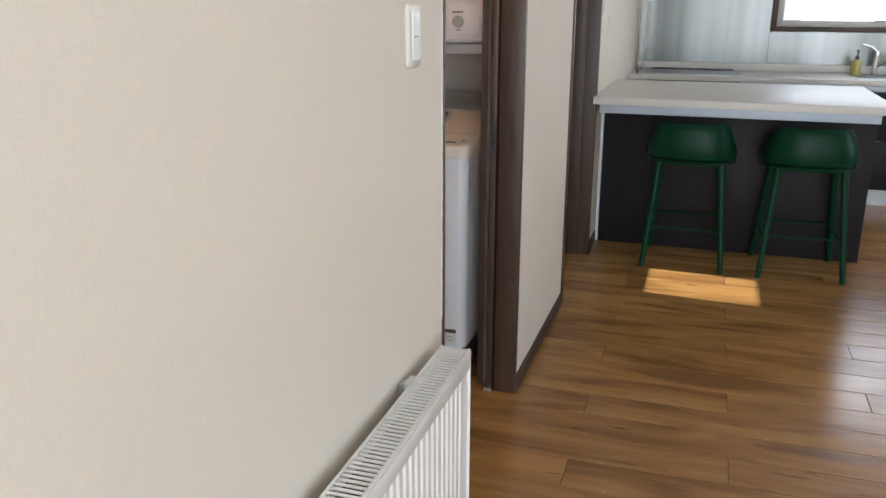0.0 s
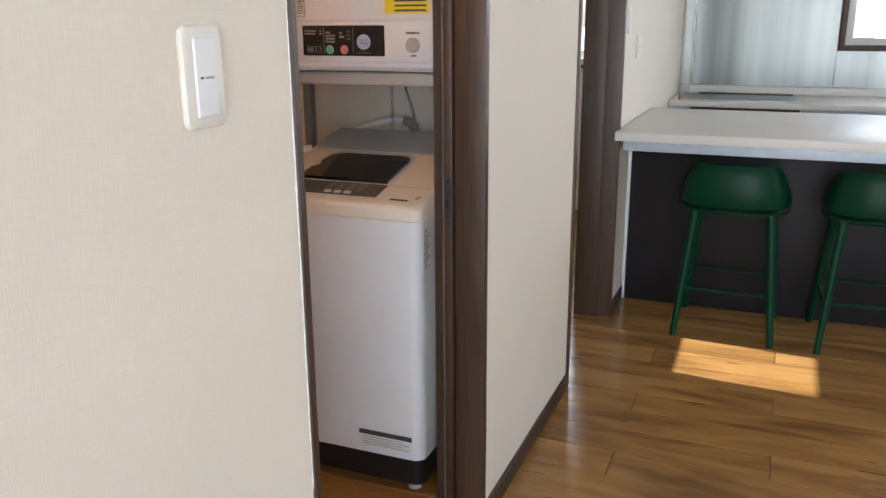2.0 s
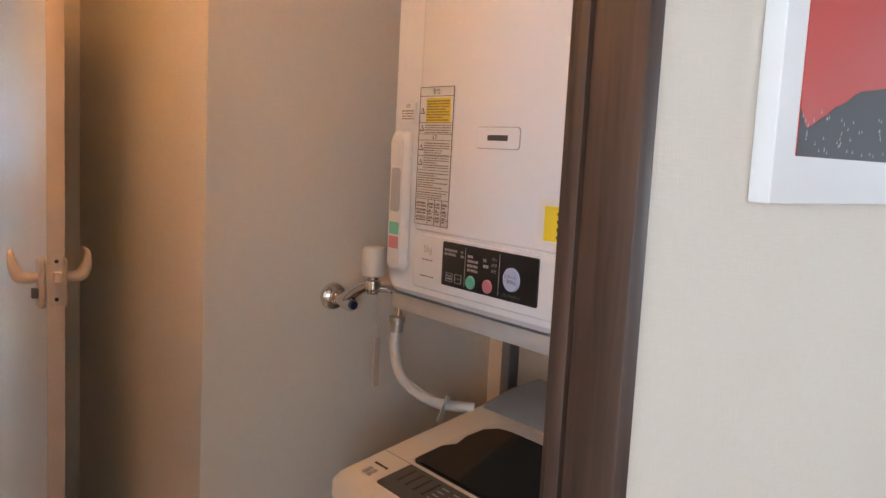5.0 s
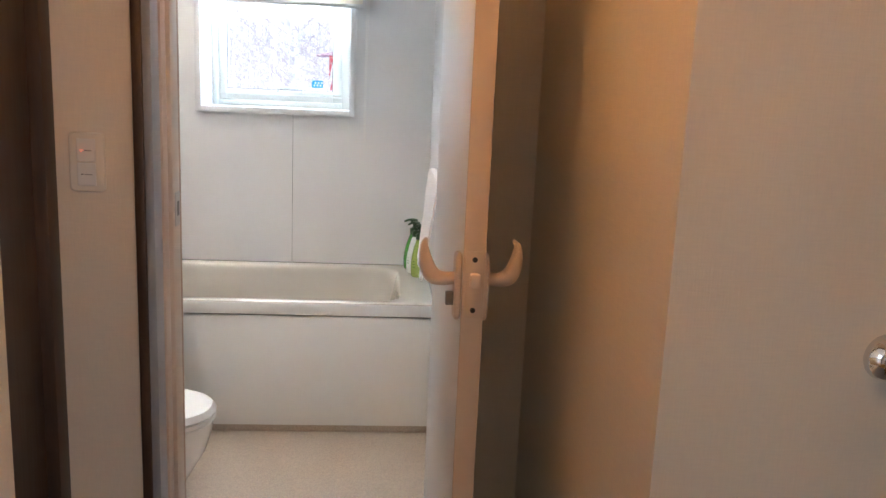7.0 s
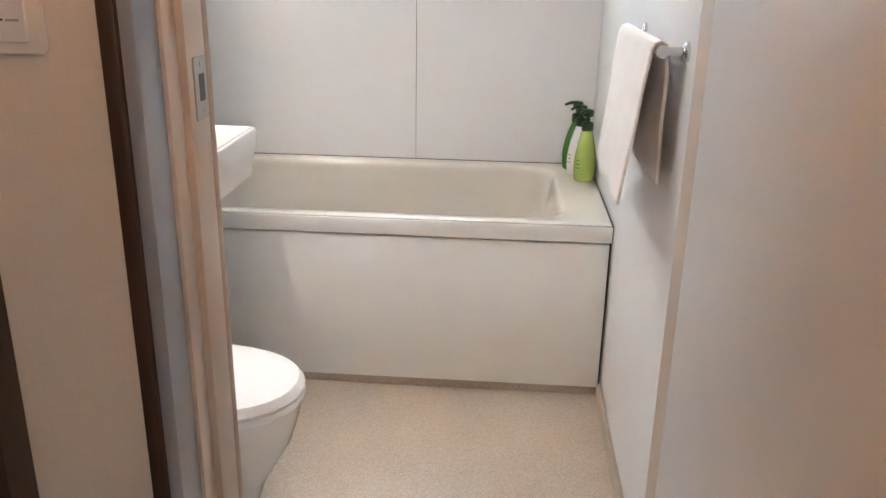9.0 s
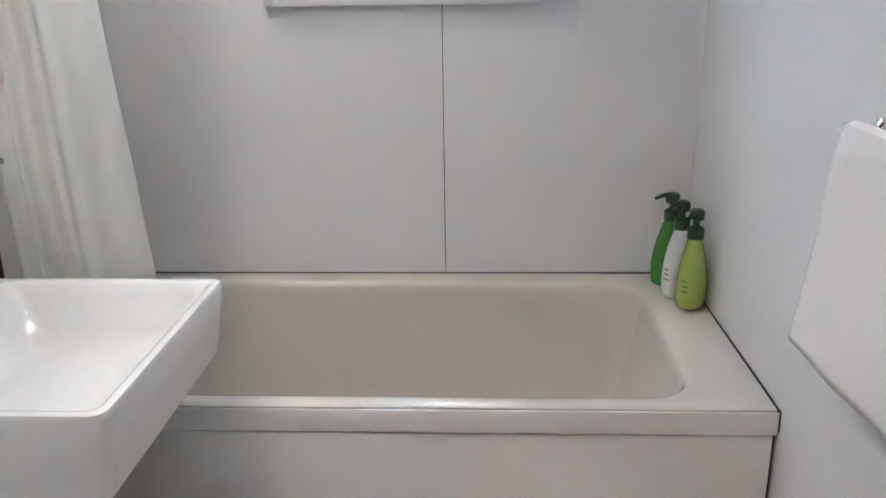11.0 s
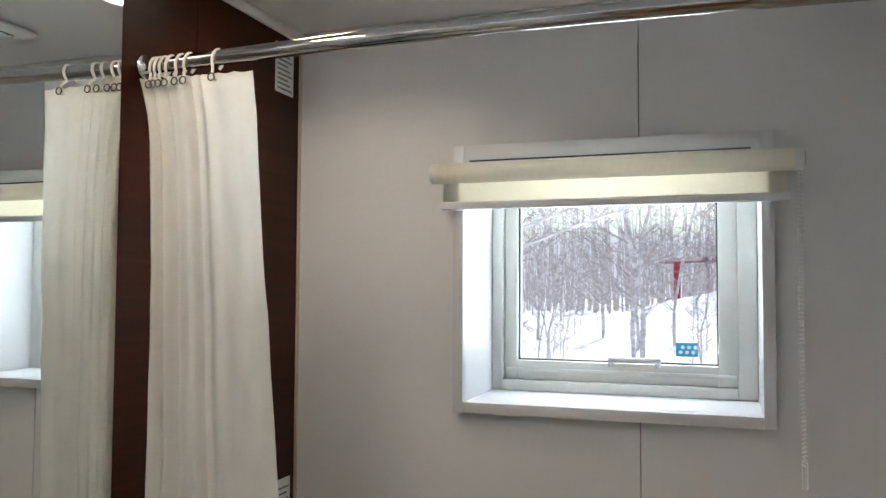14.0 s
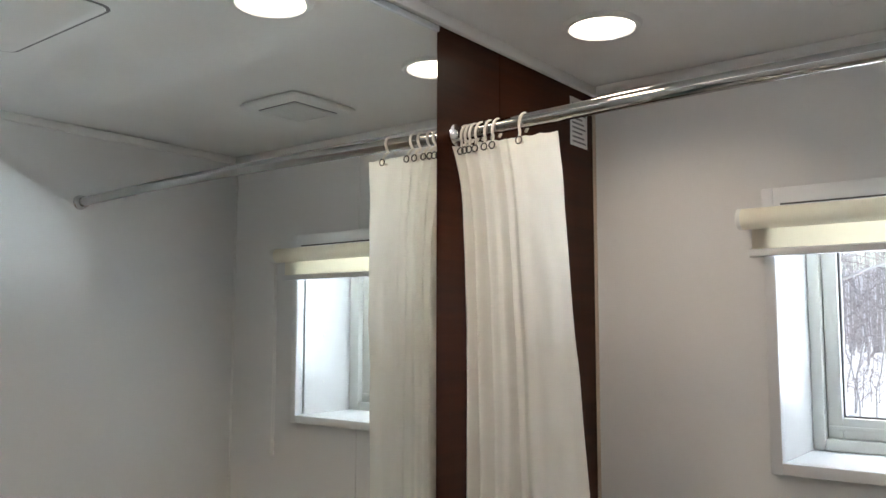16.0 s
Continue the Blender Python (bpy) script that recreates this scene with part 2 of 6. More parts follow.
BATHC = mat("bath_ceiling_panel", (0.78, 0.78, 0.77), 0.5, vary=0.02)
TUB = mat("cream_acrylic_tub", (0.62, 0.59, 0.53), 0.16, vary=0.015, coat=0.3)
APRON = mat("white_tub_apron", (0.85, 0.86, 0.84), 0.3, vary=0.015)
CERAMIC = mat("white_ceramic", (0.76, 0.745, 0.725), 0.1, vary=0.01, coat=0.6)
VINYL = mat("speckled_vinyl_floor", (0.49, 0.42, 0.345), 0.5, vary=0.08, scale=3, bump=0.25, bscale=260, fine=0.22)
TOWEL = mat("terry_towel", (0.85, 0.825, 0.815), 0.95, vary=0.02, bump=0.4, bscale=800)
CLOTH = mat("curtain_cloth", (0.93, 0.915, 0.87), 0.75, vary=0.02, bump=0.2, bscale=500)
BLIND = mat("ivory_blind_cloth", (0.86, 0.82, 0.72), 0.7, vary=0.02, bump=0.15, bscale=600)
UPVC = mat("ivory_window_vinyl", (0.60, 0.61, 0.58), 0.35, vary=0.02)
TRIMW = mat("white_window_board", (0.72, 0.725, 0.74), 0.4, vary=0.02)
PINKP = mat("pale_door_edge", (0.56, 0.46, 0.38), 0.4, vary=0.03)
STRIP = mat("grey_door_strip", (0.33, 0.35, 0.39), 0.4, 0.2, vary=0.05)
# darker copy of the jamb colour, for its edge out of the hall light
JAMB_SHADE = mat("jamb_edge_shade_brown", (0.42, 0.29, 0.22), 0.45, vary=0.05)
HANDLE = mat("cream_nylon_handle", (0.60, 0.49, 0.42), 0.3, coat=0.2)
DOORW = mat("white_door_skin", (0.76, 0.765, 0.78), 0.35, vary=0.02, bump=0.03, bscale=30)
HOSE = mat("ribbed_grey_hose", (0.62, 0.62, 0.60), 0.45, vary=0.08)
PAPER = mat("label_paper", (0.72, 0.73, 0.72), 0.6, vary=0.03)
INK = mat("printed_ink", (0.05, 0.05, 0.055), 0.6)
GREYINK = mat("pale_print", (0.38, 0.38, 0.39), 0.6)
YELLOW = mat("yellow_label", (0.80, 0.66, 0.03), 0.5)
RED = mat("red_print", (0.50, 0.045, 0.03), 0.55, vary=0.05)
NAVY = mat("dark_blue_cap", (0.01, 0.018, 0.06), 0.3)
TEAL = mat("teal_plastic", (0.02, 0.30, 0.40), 0.3)
MINT = mat("mint_button", (0.16, 0.55, 0.42), 0.4)
ROSE = mat("rose_button", (0.62, 0.22, 0.24), 0.4)
SKYB = mat("pale_blue_button", (0.45, 0.52, 0.75), 0.35)
JUG = mat("cream_jug_plastic", (0.74, 0.70, 0.62), 0.35, vary=0.03)
LILAC = mat("lilac_print", (0.28, 0.24, 0.42), 0.5, vary=0.4, scale=40)
LIME = mat("lime_bottle_plastic", (0.36, 0.46, 0.11), 0.25, vary=0.04, coat=0.3)
LEAFG = mat("green_bottle_plastic", (0.055, 0.20, 0.03), 0.25, vary=0.04, coat=0.3)
PUMPG = mat("dark_green_pump", (0.012, 0.045, 0.012), 0.3)
SOAPM = mat("amber_soap", (0.45, 0.38, 0.10), 0.2, coat=0.3)
STICK = mat("blue_sticker", (0.02, 0.36, 0.62), 0.5)
SNOW = mat("snow", (0.86, 0.88, 0.92), 0.7, vary=0.05, scale=0.6, bump=0.3, bscale=8)
BARK = mat("grey_birch_bark", (0.64, 0.60, 0.58), 0.9, vary=0.4, scale=2.5, stretch=(1, 1, 4), bump=0.4, bscale=30)
TWIG = mat("brown_twig", (0.46, 0.40, 0.385), 0.9, vary=0.3)
SUN_BLOCK = mat("sun_block_paint", (0.5, 0.48, 0.45), 0.7)
MAROON = mat("maroon_paint", (0.45, 0.02, 0.04), 0.6)
PLUM = mat("plum_roof", (0.16, 0.07, 0.12), 0.7)


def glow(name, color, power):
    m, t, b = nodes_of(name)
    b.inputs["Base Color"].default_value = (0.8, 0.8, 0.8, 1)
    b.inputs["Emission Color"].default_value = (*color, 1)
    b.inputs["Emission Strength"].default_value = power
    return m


def translucent(m, share):
    """Lets part of the light through a thin cloth."""
    t = m.node_tree
    L, N = t.links.new, t.nodes.new
    b = t.nodes["Principled BSDF"]
    tr = N("ShaderNodeBsdfTranslucent")
    col = b.inputs["Base Color"].links[0].from_socket
    L(col, tr.inputs[0])
    mx = N("ShaderNodeMixShader")
    mx.inputs[0].default_value = share
    L(b.outputs[0], mx.inputs[1]), L(tr.outputs[0], mx.inputs[2])
    L(mx.outputs[0], t.nodes["Material Output"].inputs[0])


translucent(CLOTH, 0.55)
translucent(BLIND, 0.35)
# emits on its own, in place of daylit haze
HAZE = glow("winter_haze_glow", (0.72, 0.66, 0.70), 0.75)
GLOW = glow("lit_diffuser", (1, 0.88, 0.74), 8.0)
LED = glow("red_indicator", (1, 0.08, 0.03), 3.0)


def glassy(name, tint, rough=0.0):
    m, t, b = nodes_of(name)
    b.inputs["Base Color"].default_value = (*tint, 1)
    b.inputs["Transmission Weight"].default_value = 1
    b.inputs["Roughness"].default_value = rough
    b.inputs["IOR"].default_value = 1.45
    return m


GLASS = glassy("window_glass", (0.98, 0.99, 0.99))
SHELFG = glassy("green_shelf_glass", (0.22, 0.40, 0.41), 0.3)
SHELFG.node_tree.nodes["Principled BSDF"].inputs["Transmission Weight"].default_value = 0.55
MIRROR, _mt, _mb = nodes_of("silvered_mirror")
_mb.inputs["Base Color"].default_value = (0.91, 0.935, 0.915, 1)
_mb.inputs["Metallic"].default_value, _mb.inputs["Roughness"].default_value = 1.0, 0.004

# ------------------------------------------------------------ building helpers
BASE = {}


def thing(name, label, category, at, group="", kind=""):
    """An empty at the base of a thing; its parts are built in world places."""
    ob = new(name)
    ob.empty_display_size = 0.05
    ob.location = at
    BASE[ob.name] = Vector(at)
    return tagged(ob, label, category, group, kind)


def finish(name, bm, m, smooth):
    d = bpy.data.meshes.new(name)
    bmesh.ops.recalc_face_normals(bm, faces=bm.faces)
    bm.to_mesh(d)
    bm.free()
    for q in (m if isinstance(m, (list, tuple)) else [m]):
        d.materials.append(q)
    if smooth:
        d.polygons.foreach_set("use_smooth", [True] * len(d.polygons))
        d.set_sharp_from_angle(angle=radians(38))
    return d


def part(name, bm, m, parent, label="", smooth=True):
    base = BASE[parent.name]
    bmesh.ops.translate(bm, verts=bm.verts, vec=-base)
    ob = new(name, finish(name, bm, m, smooth))
    ob.parent = parent
    BASE[ob.name] = base
    return tagged(ob, label)


def solid(name, bm, m, label="", category="", kind="", group="", smooth=True):
    """A thing made of one mesh."""
    ob = new(name, finish(name, bm, m, smooth))
    BASE[ob.name] = Vector((0, 0, 0))
    return tagged(ob, label, category, group, kind)


def box(x0, x1, y0, y1, z0, z1, bev=0.0, seg=2):
    bm = bmesh.new()
    bmesh.ops.create_cube(bm, size=1, matrix=Matrix.LocRotScale(((x0 + x1) / 2, (y0 + y1) / 2, (z0 + z1) / 2), None, (x1 - x0, y1 - y0, z1 - z0)))
    if bev:
        bmesh.ops.bevel(bm, geom=list(bm.edges), offset=bev, segments=seg, profile=0.5, affect="EDGES", clamp_overlap=True)
    return bm


def merge(*bms):
    out = bmesh.new()
    for b in bms:
        d = bpy.data.meshes.new("tmp")
        b.to_mesh(d)
        b.free()
        out.from_mesh(d)
        bpy.data.meshes.remove(d)
    return out


def turned(bm, m):
    bm.transform(m)
    return bm


def loft(rings, close=True, caps=(True, True)):
    bm = bmesh.new()
    vs = [[bm.verts.new(p) for p in r] for r in rings]
    n = len(rings[0])
    for a, b in zip(vs, vs[1:]):
        for i in range(n if close else n - 1):
            j = (i + 1) % n
            bm.faces.new((a[i], a[j], b[j], b[i]))
    if caps[0]:
        bm.faces.new(vs[0][::-1])
    if caps[1]:
        bm.faces.new(vs[-1])
    return bm


def rrect(x0, x1, y0, y1, r, n=6):
    """Points of a rectangle with rounded corners."""
    out = []
    for cx, cy, a in ((x1 - r, y1 - r, 0), (x0 + r, y1 - r, 90), (x0 + r, y0 + r, 180), (x1 - r, y0 + r, 270)):
        for i in range(n + 1):
            t = radians(a + 90 * i / n)
            out.append((cx + r * math.cos(t), cy + r * math.sin(t)))
    return out


def slab(axis, pts, a, b, bev=0.0):
    """A flat shape pushed along an axis from a to b."""
    put = {"x": lambda p, d: (d, p[0], p[1]), "y": lambda p, d: (p[0], d, p[1]), "z": lambda p, d: (p[0], p[1], d)}[axis]
    if not bev:
        return loft([[put(p, a) for p in pts], [put(p, b) for p in pts]])
    cx, cy = sum(p[0] for p in pts) / len(pts), sum(p[1] for p in pts) / len(pts)
    w = max(abs(p[0] - cx) for p in pts)
    h = max(abs(p[1] - cy) for p in pts)
    s = [((p[0] - cx) * (1 - bev / w) + cx, (p[1] - cy) * (1 - bev / h) + cy) for p in pts]
    e = bev if b > a else -bev
    return loft([[put(p, a) for p in s], [put(p, a + e) for p in pts], [put(p, b - e) for p in pts], [put(p, b) for p in s]])


def spline(pts, k=6):
    P = [Vector(p) for p in pts]
    P = [2 * P[0] - P[1]] + P + [2 * P[-1] - P[-2]]
    out = []
    for i in range(1, len(P) - 2):
        a, b, c, d = P[i - 1:i + 3]
        for j in range(k):
            t = j / k
            out.append(0.5 * ((2 * b) + (c - a) * t + (2 * a - 5 * b + 4 * c - d) * t * t + (3 * b - a - 3 * c + d) * t ** 3))
    out.append(P[-2])
    return out


def tube(pts, r, n=12, k=0, caps=(True, True)):
    """A round bar along points; r may be a list; k: smoothing steps."""
    P = spline(pts, k) if k else [Vector(p) for p in pts]
    rs = r if isinstance(r, (list, tuple)) else [r, r]
    rings, side = [], None
    for i, p in enumerate(P):
        t = (P[min(i + 1, len(P) - 1)] - P[max(i - 1, 0)]).normalized()
        if side is None:
            side = t.orthogonal().normalized()
        side = (side - side.dot(t) * t).normalized()
        up = t.cross(side)
        f = i / (len(P) - 1) * (len(rs) - 1)
        j = min(int(f), len(rs) - 2)
        rad = rs[j] * (1 - f + j) + rs[j + 1] * (f - j)
        rings.append([p + rad * (math.cos(q) * side + math.sin(q) * up) for q in (2 * math.pi * a / n for a in range(n))])
    return loft(rings, caps=caps)


def lathe(profile, at, axis="z", n=24):
    rings = []
    for r, h in profile:
        ring = []
        for i in range(n):
            q = 2 * math.pi * i / n
            c, s = max(r, 1e-4) * math.cos(q), max(r, 1e-4) * math.sin(q)
            v = {"z": (c, s, h), "x": (h, c, s), "y": (s, h, c)}[axis]
            ring.append(Vector(at) + Vector(v))
        rings.append(ring)
    return loft(rings)


def words(text, size, m, parent, name="lettering"):
    """Lettering as a flat mesh at the pose m, under its thing."""
    c = bpy.data.curves.new("tmp_text", "FONT")
    c.body, c.size, c.align_x, c.align_y = text, size, "CENTER", "CENTER"
    c.resolution_u = 2
    o = bpy.data.objects.new("tmp_text", c)
    scene.collection.objects.link(o)
    bpy.context.view_layer.update()
    d = bpy.data.meshes.new_from_object(o.evaluated_get(bpy.context.evaluated_depsgraph_get()))
    bpy.data.objects.remove(o)
    bpy.data.curves.remove(c)
    bm = bmesh.new()
    bm.from_mesh(d)
    bpy.data.meshes.remove(d)
    bm.transform(m)
    return bm


def print_rows(y0, y1, z0, z1, pitch, x, seed, tall=0.45):
    """Rows of short dashes of uneven length, as unreadable small print."""
    r = random.Random(seed)
    bm = bmesh.new()
    z = z1 - pitch
    while z >= z0:
        y = y1
        end = y0 + (y1 - y0) * (0.0 if r.random() < 0.7 else r.uniform(0.1, 0.5))
        while y > end + 0.002:
            w = min(r.uniform(0.002, 0.009), y - end)
            v = [bm.verts.new((x, *p)) for p in ((y, z), (y - w, z), (y - w, z + pitch * tall), (y, z + pitch * tall))]
            bm.faces.new(v)
            y -= w + r.uniform(0.0007, 0.0018)
        z -= pitch
    return bm

# ------------------------------------------------------------ the large structure
H = 2.42


def wall(name, m, *blocks, label=""):
    return solid(name, merge(*[box(*b) for b in blocks]), m, label or "plain wall covered in cream woven-look paper", "wall", "structure", smooth=False)


floor = solid("floor", merge(box(-3, 7.2, -4.6, 0.14, -0.1, -0.004), box(1.5, 3.75, 0.14, 2.1, -0.1, -0.004), box(3.75, 7.0, 0.14, 1.1, -0.1, -0.004)), JOINT, "brown oak plank floor with a satin sheen", "floor", "structure", smooth=False)
solid("ceiling", merge(box(-3, 7.2, -4.6, 0.0, H, H + 0.1), box(1.5, 3.75, 0, 2.12, H, H + 0.1), box(3.75, 7.2, 0, 1.1, H, H + 0.1)), CEIL, "plain white papered ceiling", "ceiling", "structure", smooth=False)

wall("wall_hall_front", WALL, (-3, 2.068, 0, 0.14, 0, H), (2.068, 2.945, 0, 0.14, 2.06, H))
wall("wall_pocket", WALL, (2.945, 3.893, 0, 0.072, 0, H), (2.955, 3.893, 0.124, 0.14, 0, H))
wall("wall_kitchen_side", WALL, (4.752, 7.2, 0, 0.14, 0, H), (3.893, 4.752, 0, 0.14, 2.06, H))
# openings in these two walls are unseen, cut for the added window lamps
wall("wall_living_west", WALL, (-3.1, -3, -4.6, -3.2, 0, H), (-3.1, -3, -0.6, 0.14, 0, H), (-3.1, -3, -3.2, -0.6, 0, 0.35), (-3.1, -3, -3.2, -0.6, 2.35, H))
wall("wall_living_south", WALL, (-3, -1.8, -4.6, -4.45, 0, H), (-0.2, 3.8, -4.6, -4.45, 0, H), (5.4, 7.2, -4.6, -4.45, 0, H), (3.8, 5.4, -4.6, -4.45, 0, 0.45), (3.8, 5.4, -4.6, -4.45, 2.4, H), (-1.8, -0.2, -4.6, -4.45, 0, 0.45), (-1.8, -0.2, -4.6, -4.45, 2.4, H))
wall("wall_kitchen_back", WALL, (7.1, 7.2, -4.45, -2.75, 0, H), (7.1, 7.2, -1.01, 0.0, 0, H), (7.1, 7.2, -2.75, -1.01, 0, 1.19), (7.1, 7.2, -2.75, -1.01, 2.0, H))
# the small hall with the washing machine
wall("wall_tap", WALL, (2.847, 3.75, 1.05, 2.03, 0, H))
wall("wall_hall_east", WALL, (3.66, 3.75, 0.14, 1.05, 0, H))
wall("wall_hall_west", WALL, (1.6, 1.955, 0.14, 1.15, 0, H), (1.6, 1.955, 1.15, 2.03, 2.06, H), (1.5, 1.60, 0.14, 2.1, 0, H))
wall("wall_bath_front", WALL, (1.0, 1.885, 2.03, 2.12, 0, H), (2.70, 2.847, 2.03, 2.12, 0, H), (1.885, 2.70, 2.03, 2.12, 2.06, H))
# back room beyond the second opening; unseen high slot added for the sun patch
wall("wall_back_room", WALL, (3.75, 3.80, 0.14, 1.1, 0, H), (6.9, 7.0, 0.14, 0.3, 0, H), (6.9, 7.0, 0.9, 1.1, 0, H), (6.9, 7.0, 0.3, 0.9, 0, 1.06), (6.9, 7.0, 0.3, 0.9, 2.0, H),
     (3.75, 4.305, 1.0, 1.1, 0, H), (4.70, 7.0, 1.0, 1.1, 0, H), (4.305, 4.70, 1.0, 1.1, 0, 1.63), (4.305, 4.70, 1.0, 1.1, 2.385, H))

# baseboards
BBS = [(-3, 1.2, -0.01, -0.0005), (1.2, 2.06, -0.01, -0.0005), (2.951, 3.893, -0.01, -0.0005), (4.752, 5.03, -0.01, -0.0005), (2.857, 3.66, 1.04, 1.0495), (1.6, 1.884, 2.02, 2.0295)]
for x0, x1, y0, y1 in BBS:
    solid("baseboard", box(x0, x1, y0, y1, 0, 0.062, 0.002, 1), BROWN_H, "low dark brown wooden baseboard", "baseboard", "structure")
solid("baseboard", box(2.837, 2.8465, 1.05, 2.03, 0, 0.062, 0.002, 1), BROWN_H, "low dark brown wooden baseboard", "baseboard", "structure")

# casing of the first opening, the pocket door in it, the chipped caulk along it
trim = thing("trim", "dark walnut casing round a doorway, stepped in two layers", "door casing", (2.5, 0.07, 0), kind="structure")
part("casing_post", merge(box(2.068, 2.078, -0.006, 0.146, 0, 2.06, 0.002), box(2.078, 2.102, 0.004, 0.136, 0, 2.06, 0.002)), BROWN, trim)
part("casing_post", box(2.920, 2.946, -0.006, 0.0745, 0, 2.06, 0.002), BROWN, trim)
part("casing_post", merge(box(2.958, 2.98, 0.1415, 0.149, 0, 2.06, 0.003), box(2.9522, 2.9547, 0.1235, 0.1405, 0, 2.06)), BROWN, trim)
part("casing_head", box(2.102, 2.918, -0.006, 0.146, 2.02, 2.062, 0.003), BROWN_H, trim)
rng = random.Random(4)
bm = bmesh.new()
vs = []
for i in range(150):
    z = 0.62 + 1.4 * i / 149
    w = 0.0004 + 0.0022 * max(0, noise.noise((0, 0, z * 60))) + (0.0018 if rng.random() < 0.12 else 0)
    vs.append([bm.verts.new((2.0685, -0.0022, z)), bm.verts.new((2.068 - w, -0.0008 - 0.001 * rng.random(), z)), bm.verts.new((2.068 - w * 1.3, 0.0005, z))])
for a, b in zip(vs, vs[1:]):
    for j in (0, 1):
        bm.faces.new((a[j], a[j + 1], b[j + 1], b[j]))
part("caulk", bm, CAULK, trim, "chipped white caulk along the casing")
pd = thing("door_1", "dark walnut sliding door pushed back into its wall pocket", "sliding door", (3.3, 0.098, 0), kind="structure")
part("door_leaf", box(2.922, 3.6, 0.0835, 0.1065, 0.008, 2.03, 0.002), BROWN, pd)
lt = part("latch_plate", slab("x", rrect(0.0855, 0.1045, 0.88, 1.0, 0.009), 2.9225, 2.9195), DKIRON, pd, "dark metal latch plate with screws")
for z in (0.895, 0.985, 0.955):
    part("screw", lathe([(0, -0.0015), (0.004, -0.0015), (0.004, 0.002)], (2.920, 0.095, z), "x", 10), BLACK, lt)
part("slot", box(2.9185, 2.920, 0.0915, 0.1005, 0.915, 0.94), BLACK, lt)
part("floor_guide", box(2.908, 2.923, 0.082, 0.110, 0.0, 0.012, 0.001), IRON, pd)

tr2 = thing("trim", "dark walnut casing round the kitchen doorway", "door casing", (4.3, 0.07, 0), kind="structure")
part("casing_post", merge(box(3.893, 3.921, -0.008, 0.146, 0, 2.06, 0.003)), BROWN, tr2)
part("casing_post", merge(box(4.722, 4.752, -0.012, 0.163, 0, 2.06, 0.003), box(4.712, 4.723, 0.06, 0.163, 0, 2.06, 0.002)), BROWN, tr2)
part("casing_head", box(3.921, 4.722, -0.006, 0.15, 2.02, 2.062, 0.003), BROWN_H, tr2)
part("strike_plate", slab("x", rrect(0.118, 0.152, 0.965, 1.055, 0.006), 4.7118, 4.7098), DKIRON, tr2, "small steel strike plate")

# brown door in the west side of the hall
dw = thing("door_2", "dark walnut hinged door with an upright bar handle", "door", (1.69, 1.6, 0), kind="structure")
part("door_leaf", box(1.635, 1.672, 1.19, 1.96, 0.005, 2.03, 0.002), BROWN, dw)
part("door_frame", merge(box(1.61, 1.70, 1.965, 2.029, 0, 2.06, 0.003), box(1.61, 1.70, 1.152, 1.185, 0, 2.06, 0.003)), BROWN, dw)
hb = part("bar_handle", tube([(1.715, 1.652, 0.955), (1.715, 1.652, 1.22)], 0.008, 12), CHROME, dw, "slim satin metal bar handle")
for z in (0.99, 1.185):
    part("standoff", tube([(1.672, 1.652, z), (1.715, 1.652, z)], 0.005, 8), CHROME, hb)

# bath doorway: brown casing, aluminium strip, cream jamb with strike
tr3 = thing("trim", "bathroom door frame with brown casing and metal strip", "door frame", (2.3, 2.06, 0), kind="structure")
part("casing_post", box(1.882, 1.905, 2.016, 2.12, 0, 2.06, 0.002), BROWN, tr3)
part("metal_strip", box(1.9055, 1.926, 2.022, 2.09, 0, 2.06, 0.002), STRIP, tr3, "satin grey metal strip")
part("jamb", merge(box(1.907, 1.932, 2.0905, 2.135, 0, 2.05, 0.004), box(1.89, 1.942, 2.1355, 2.207, 0, 2.05, 0.003)), PINKP, tr3)
# rounded end of the jamb, its shade put into the browner colour
part("shaded_jamb_edge", box(1.89, 1.9405, 2.2075, 2.238, 0, 2.05, 0.010, 3), JAMB_SHADE, tr3, "rounded jamb edge coloured pinkish brown for the shade on it")
st = part("strike_plate", slab("x", rrect(2.153, 2.198, 1.150, 1.238, 0.004), 1.942, 1.9445), IRON, tr3, "steel strike plate")
part("slot", box(1.9435, 1.945, 2.168, 2.188, 1.176, 1.214), BLACK, st)
for z in (1.162, 1.227):
    part("screw", lathe([(0, 0.001), (0.003, 0.001), (0.003, 0)], (1.9445, 2.177, z), "x", 10), LGREY, st)
part("casing_post", merge(box(2.636, 2.70, 2.024, 2.238, 0, 2.05, 0.003)), PINKP, tr3)
part("casing_head", box(1.943, 2.636, 2.03, 2.238, 2.0, 2.06, 0.003), PINKP, tr3)
solid("sill_board", box(1.952, 2.636, 2.03, 2.238, 0, 0.012, 0.003), IRON, "low worn metal door sill", "door sill", "structure")

# bathroom shell
X0, X1, Y0, Y1, ZC = 1.048, 2.725, 2.10, 4.31, 2.438
solid("bath_floor", box(X0, X1, 2.10, 3.6, -0.05, 0.002), VINYL, "beige speckled vinyl bathroom floor", "floor", "structure", smooth=False)
solid("bath_floor_cove", merge(box(X1 - 0.012, X1, 2.29, 3.49, 0.002, 0.055, 0.004), box(X0, X1 - 0.013, 3.505, 3.517, 0.002, 0.05, 0.004)), VINYL, "beige vinyl skirting turned up the wall", "skirting", "structure")
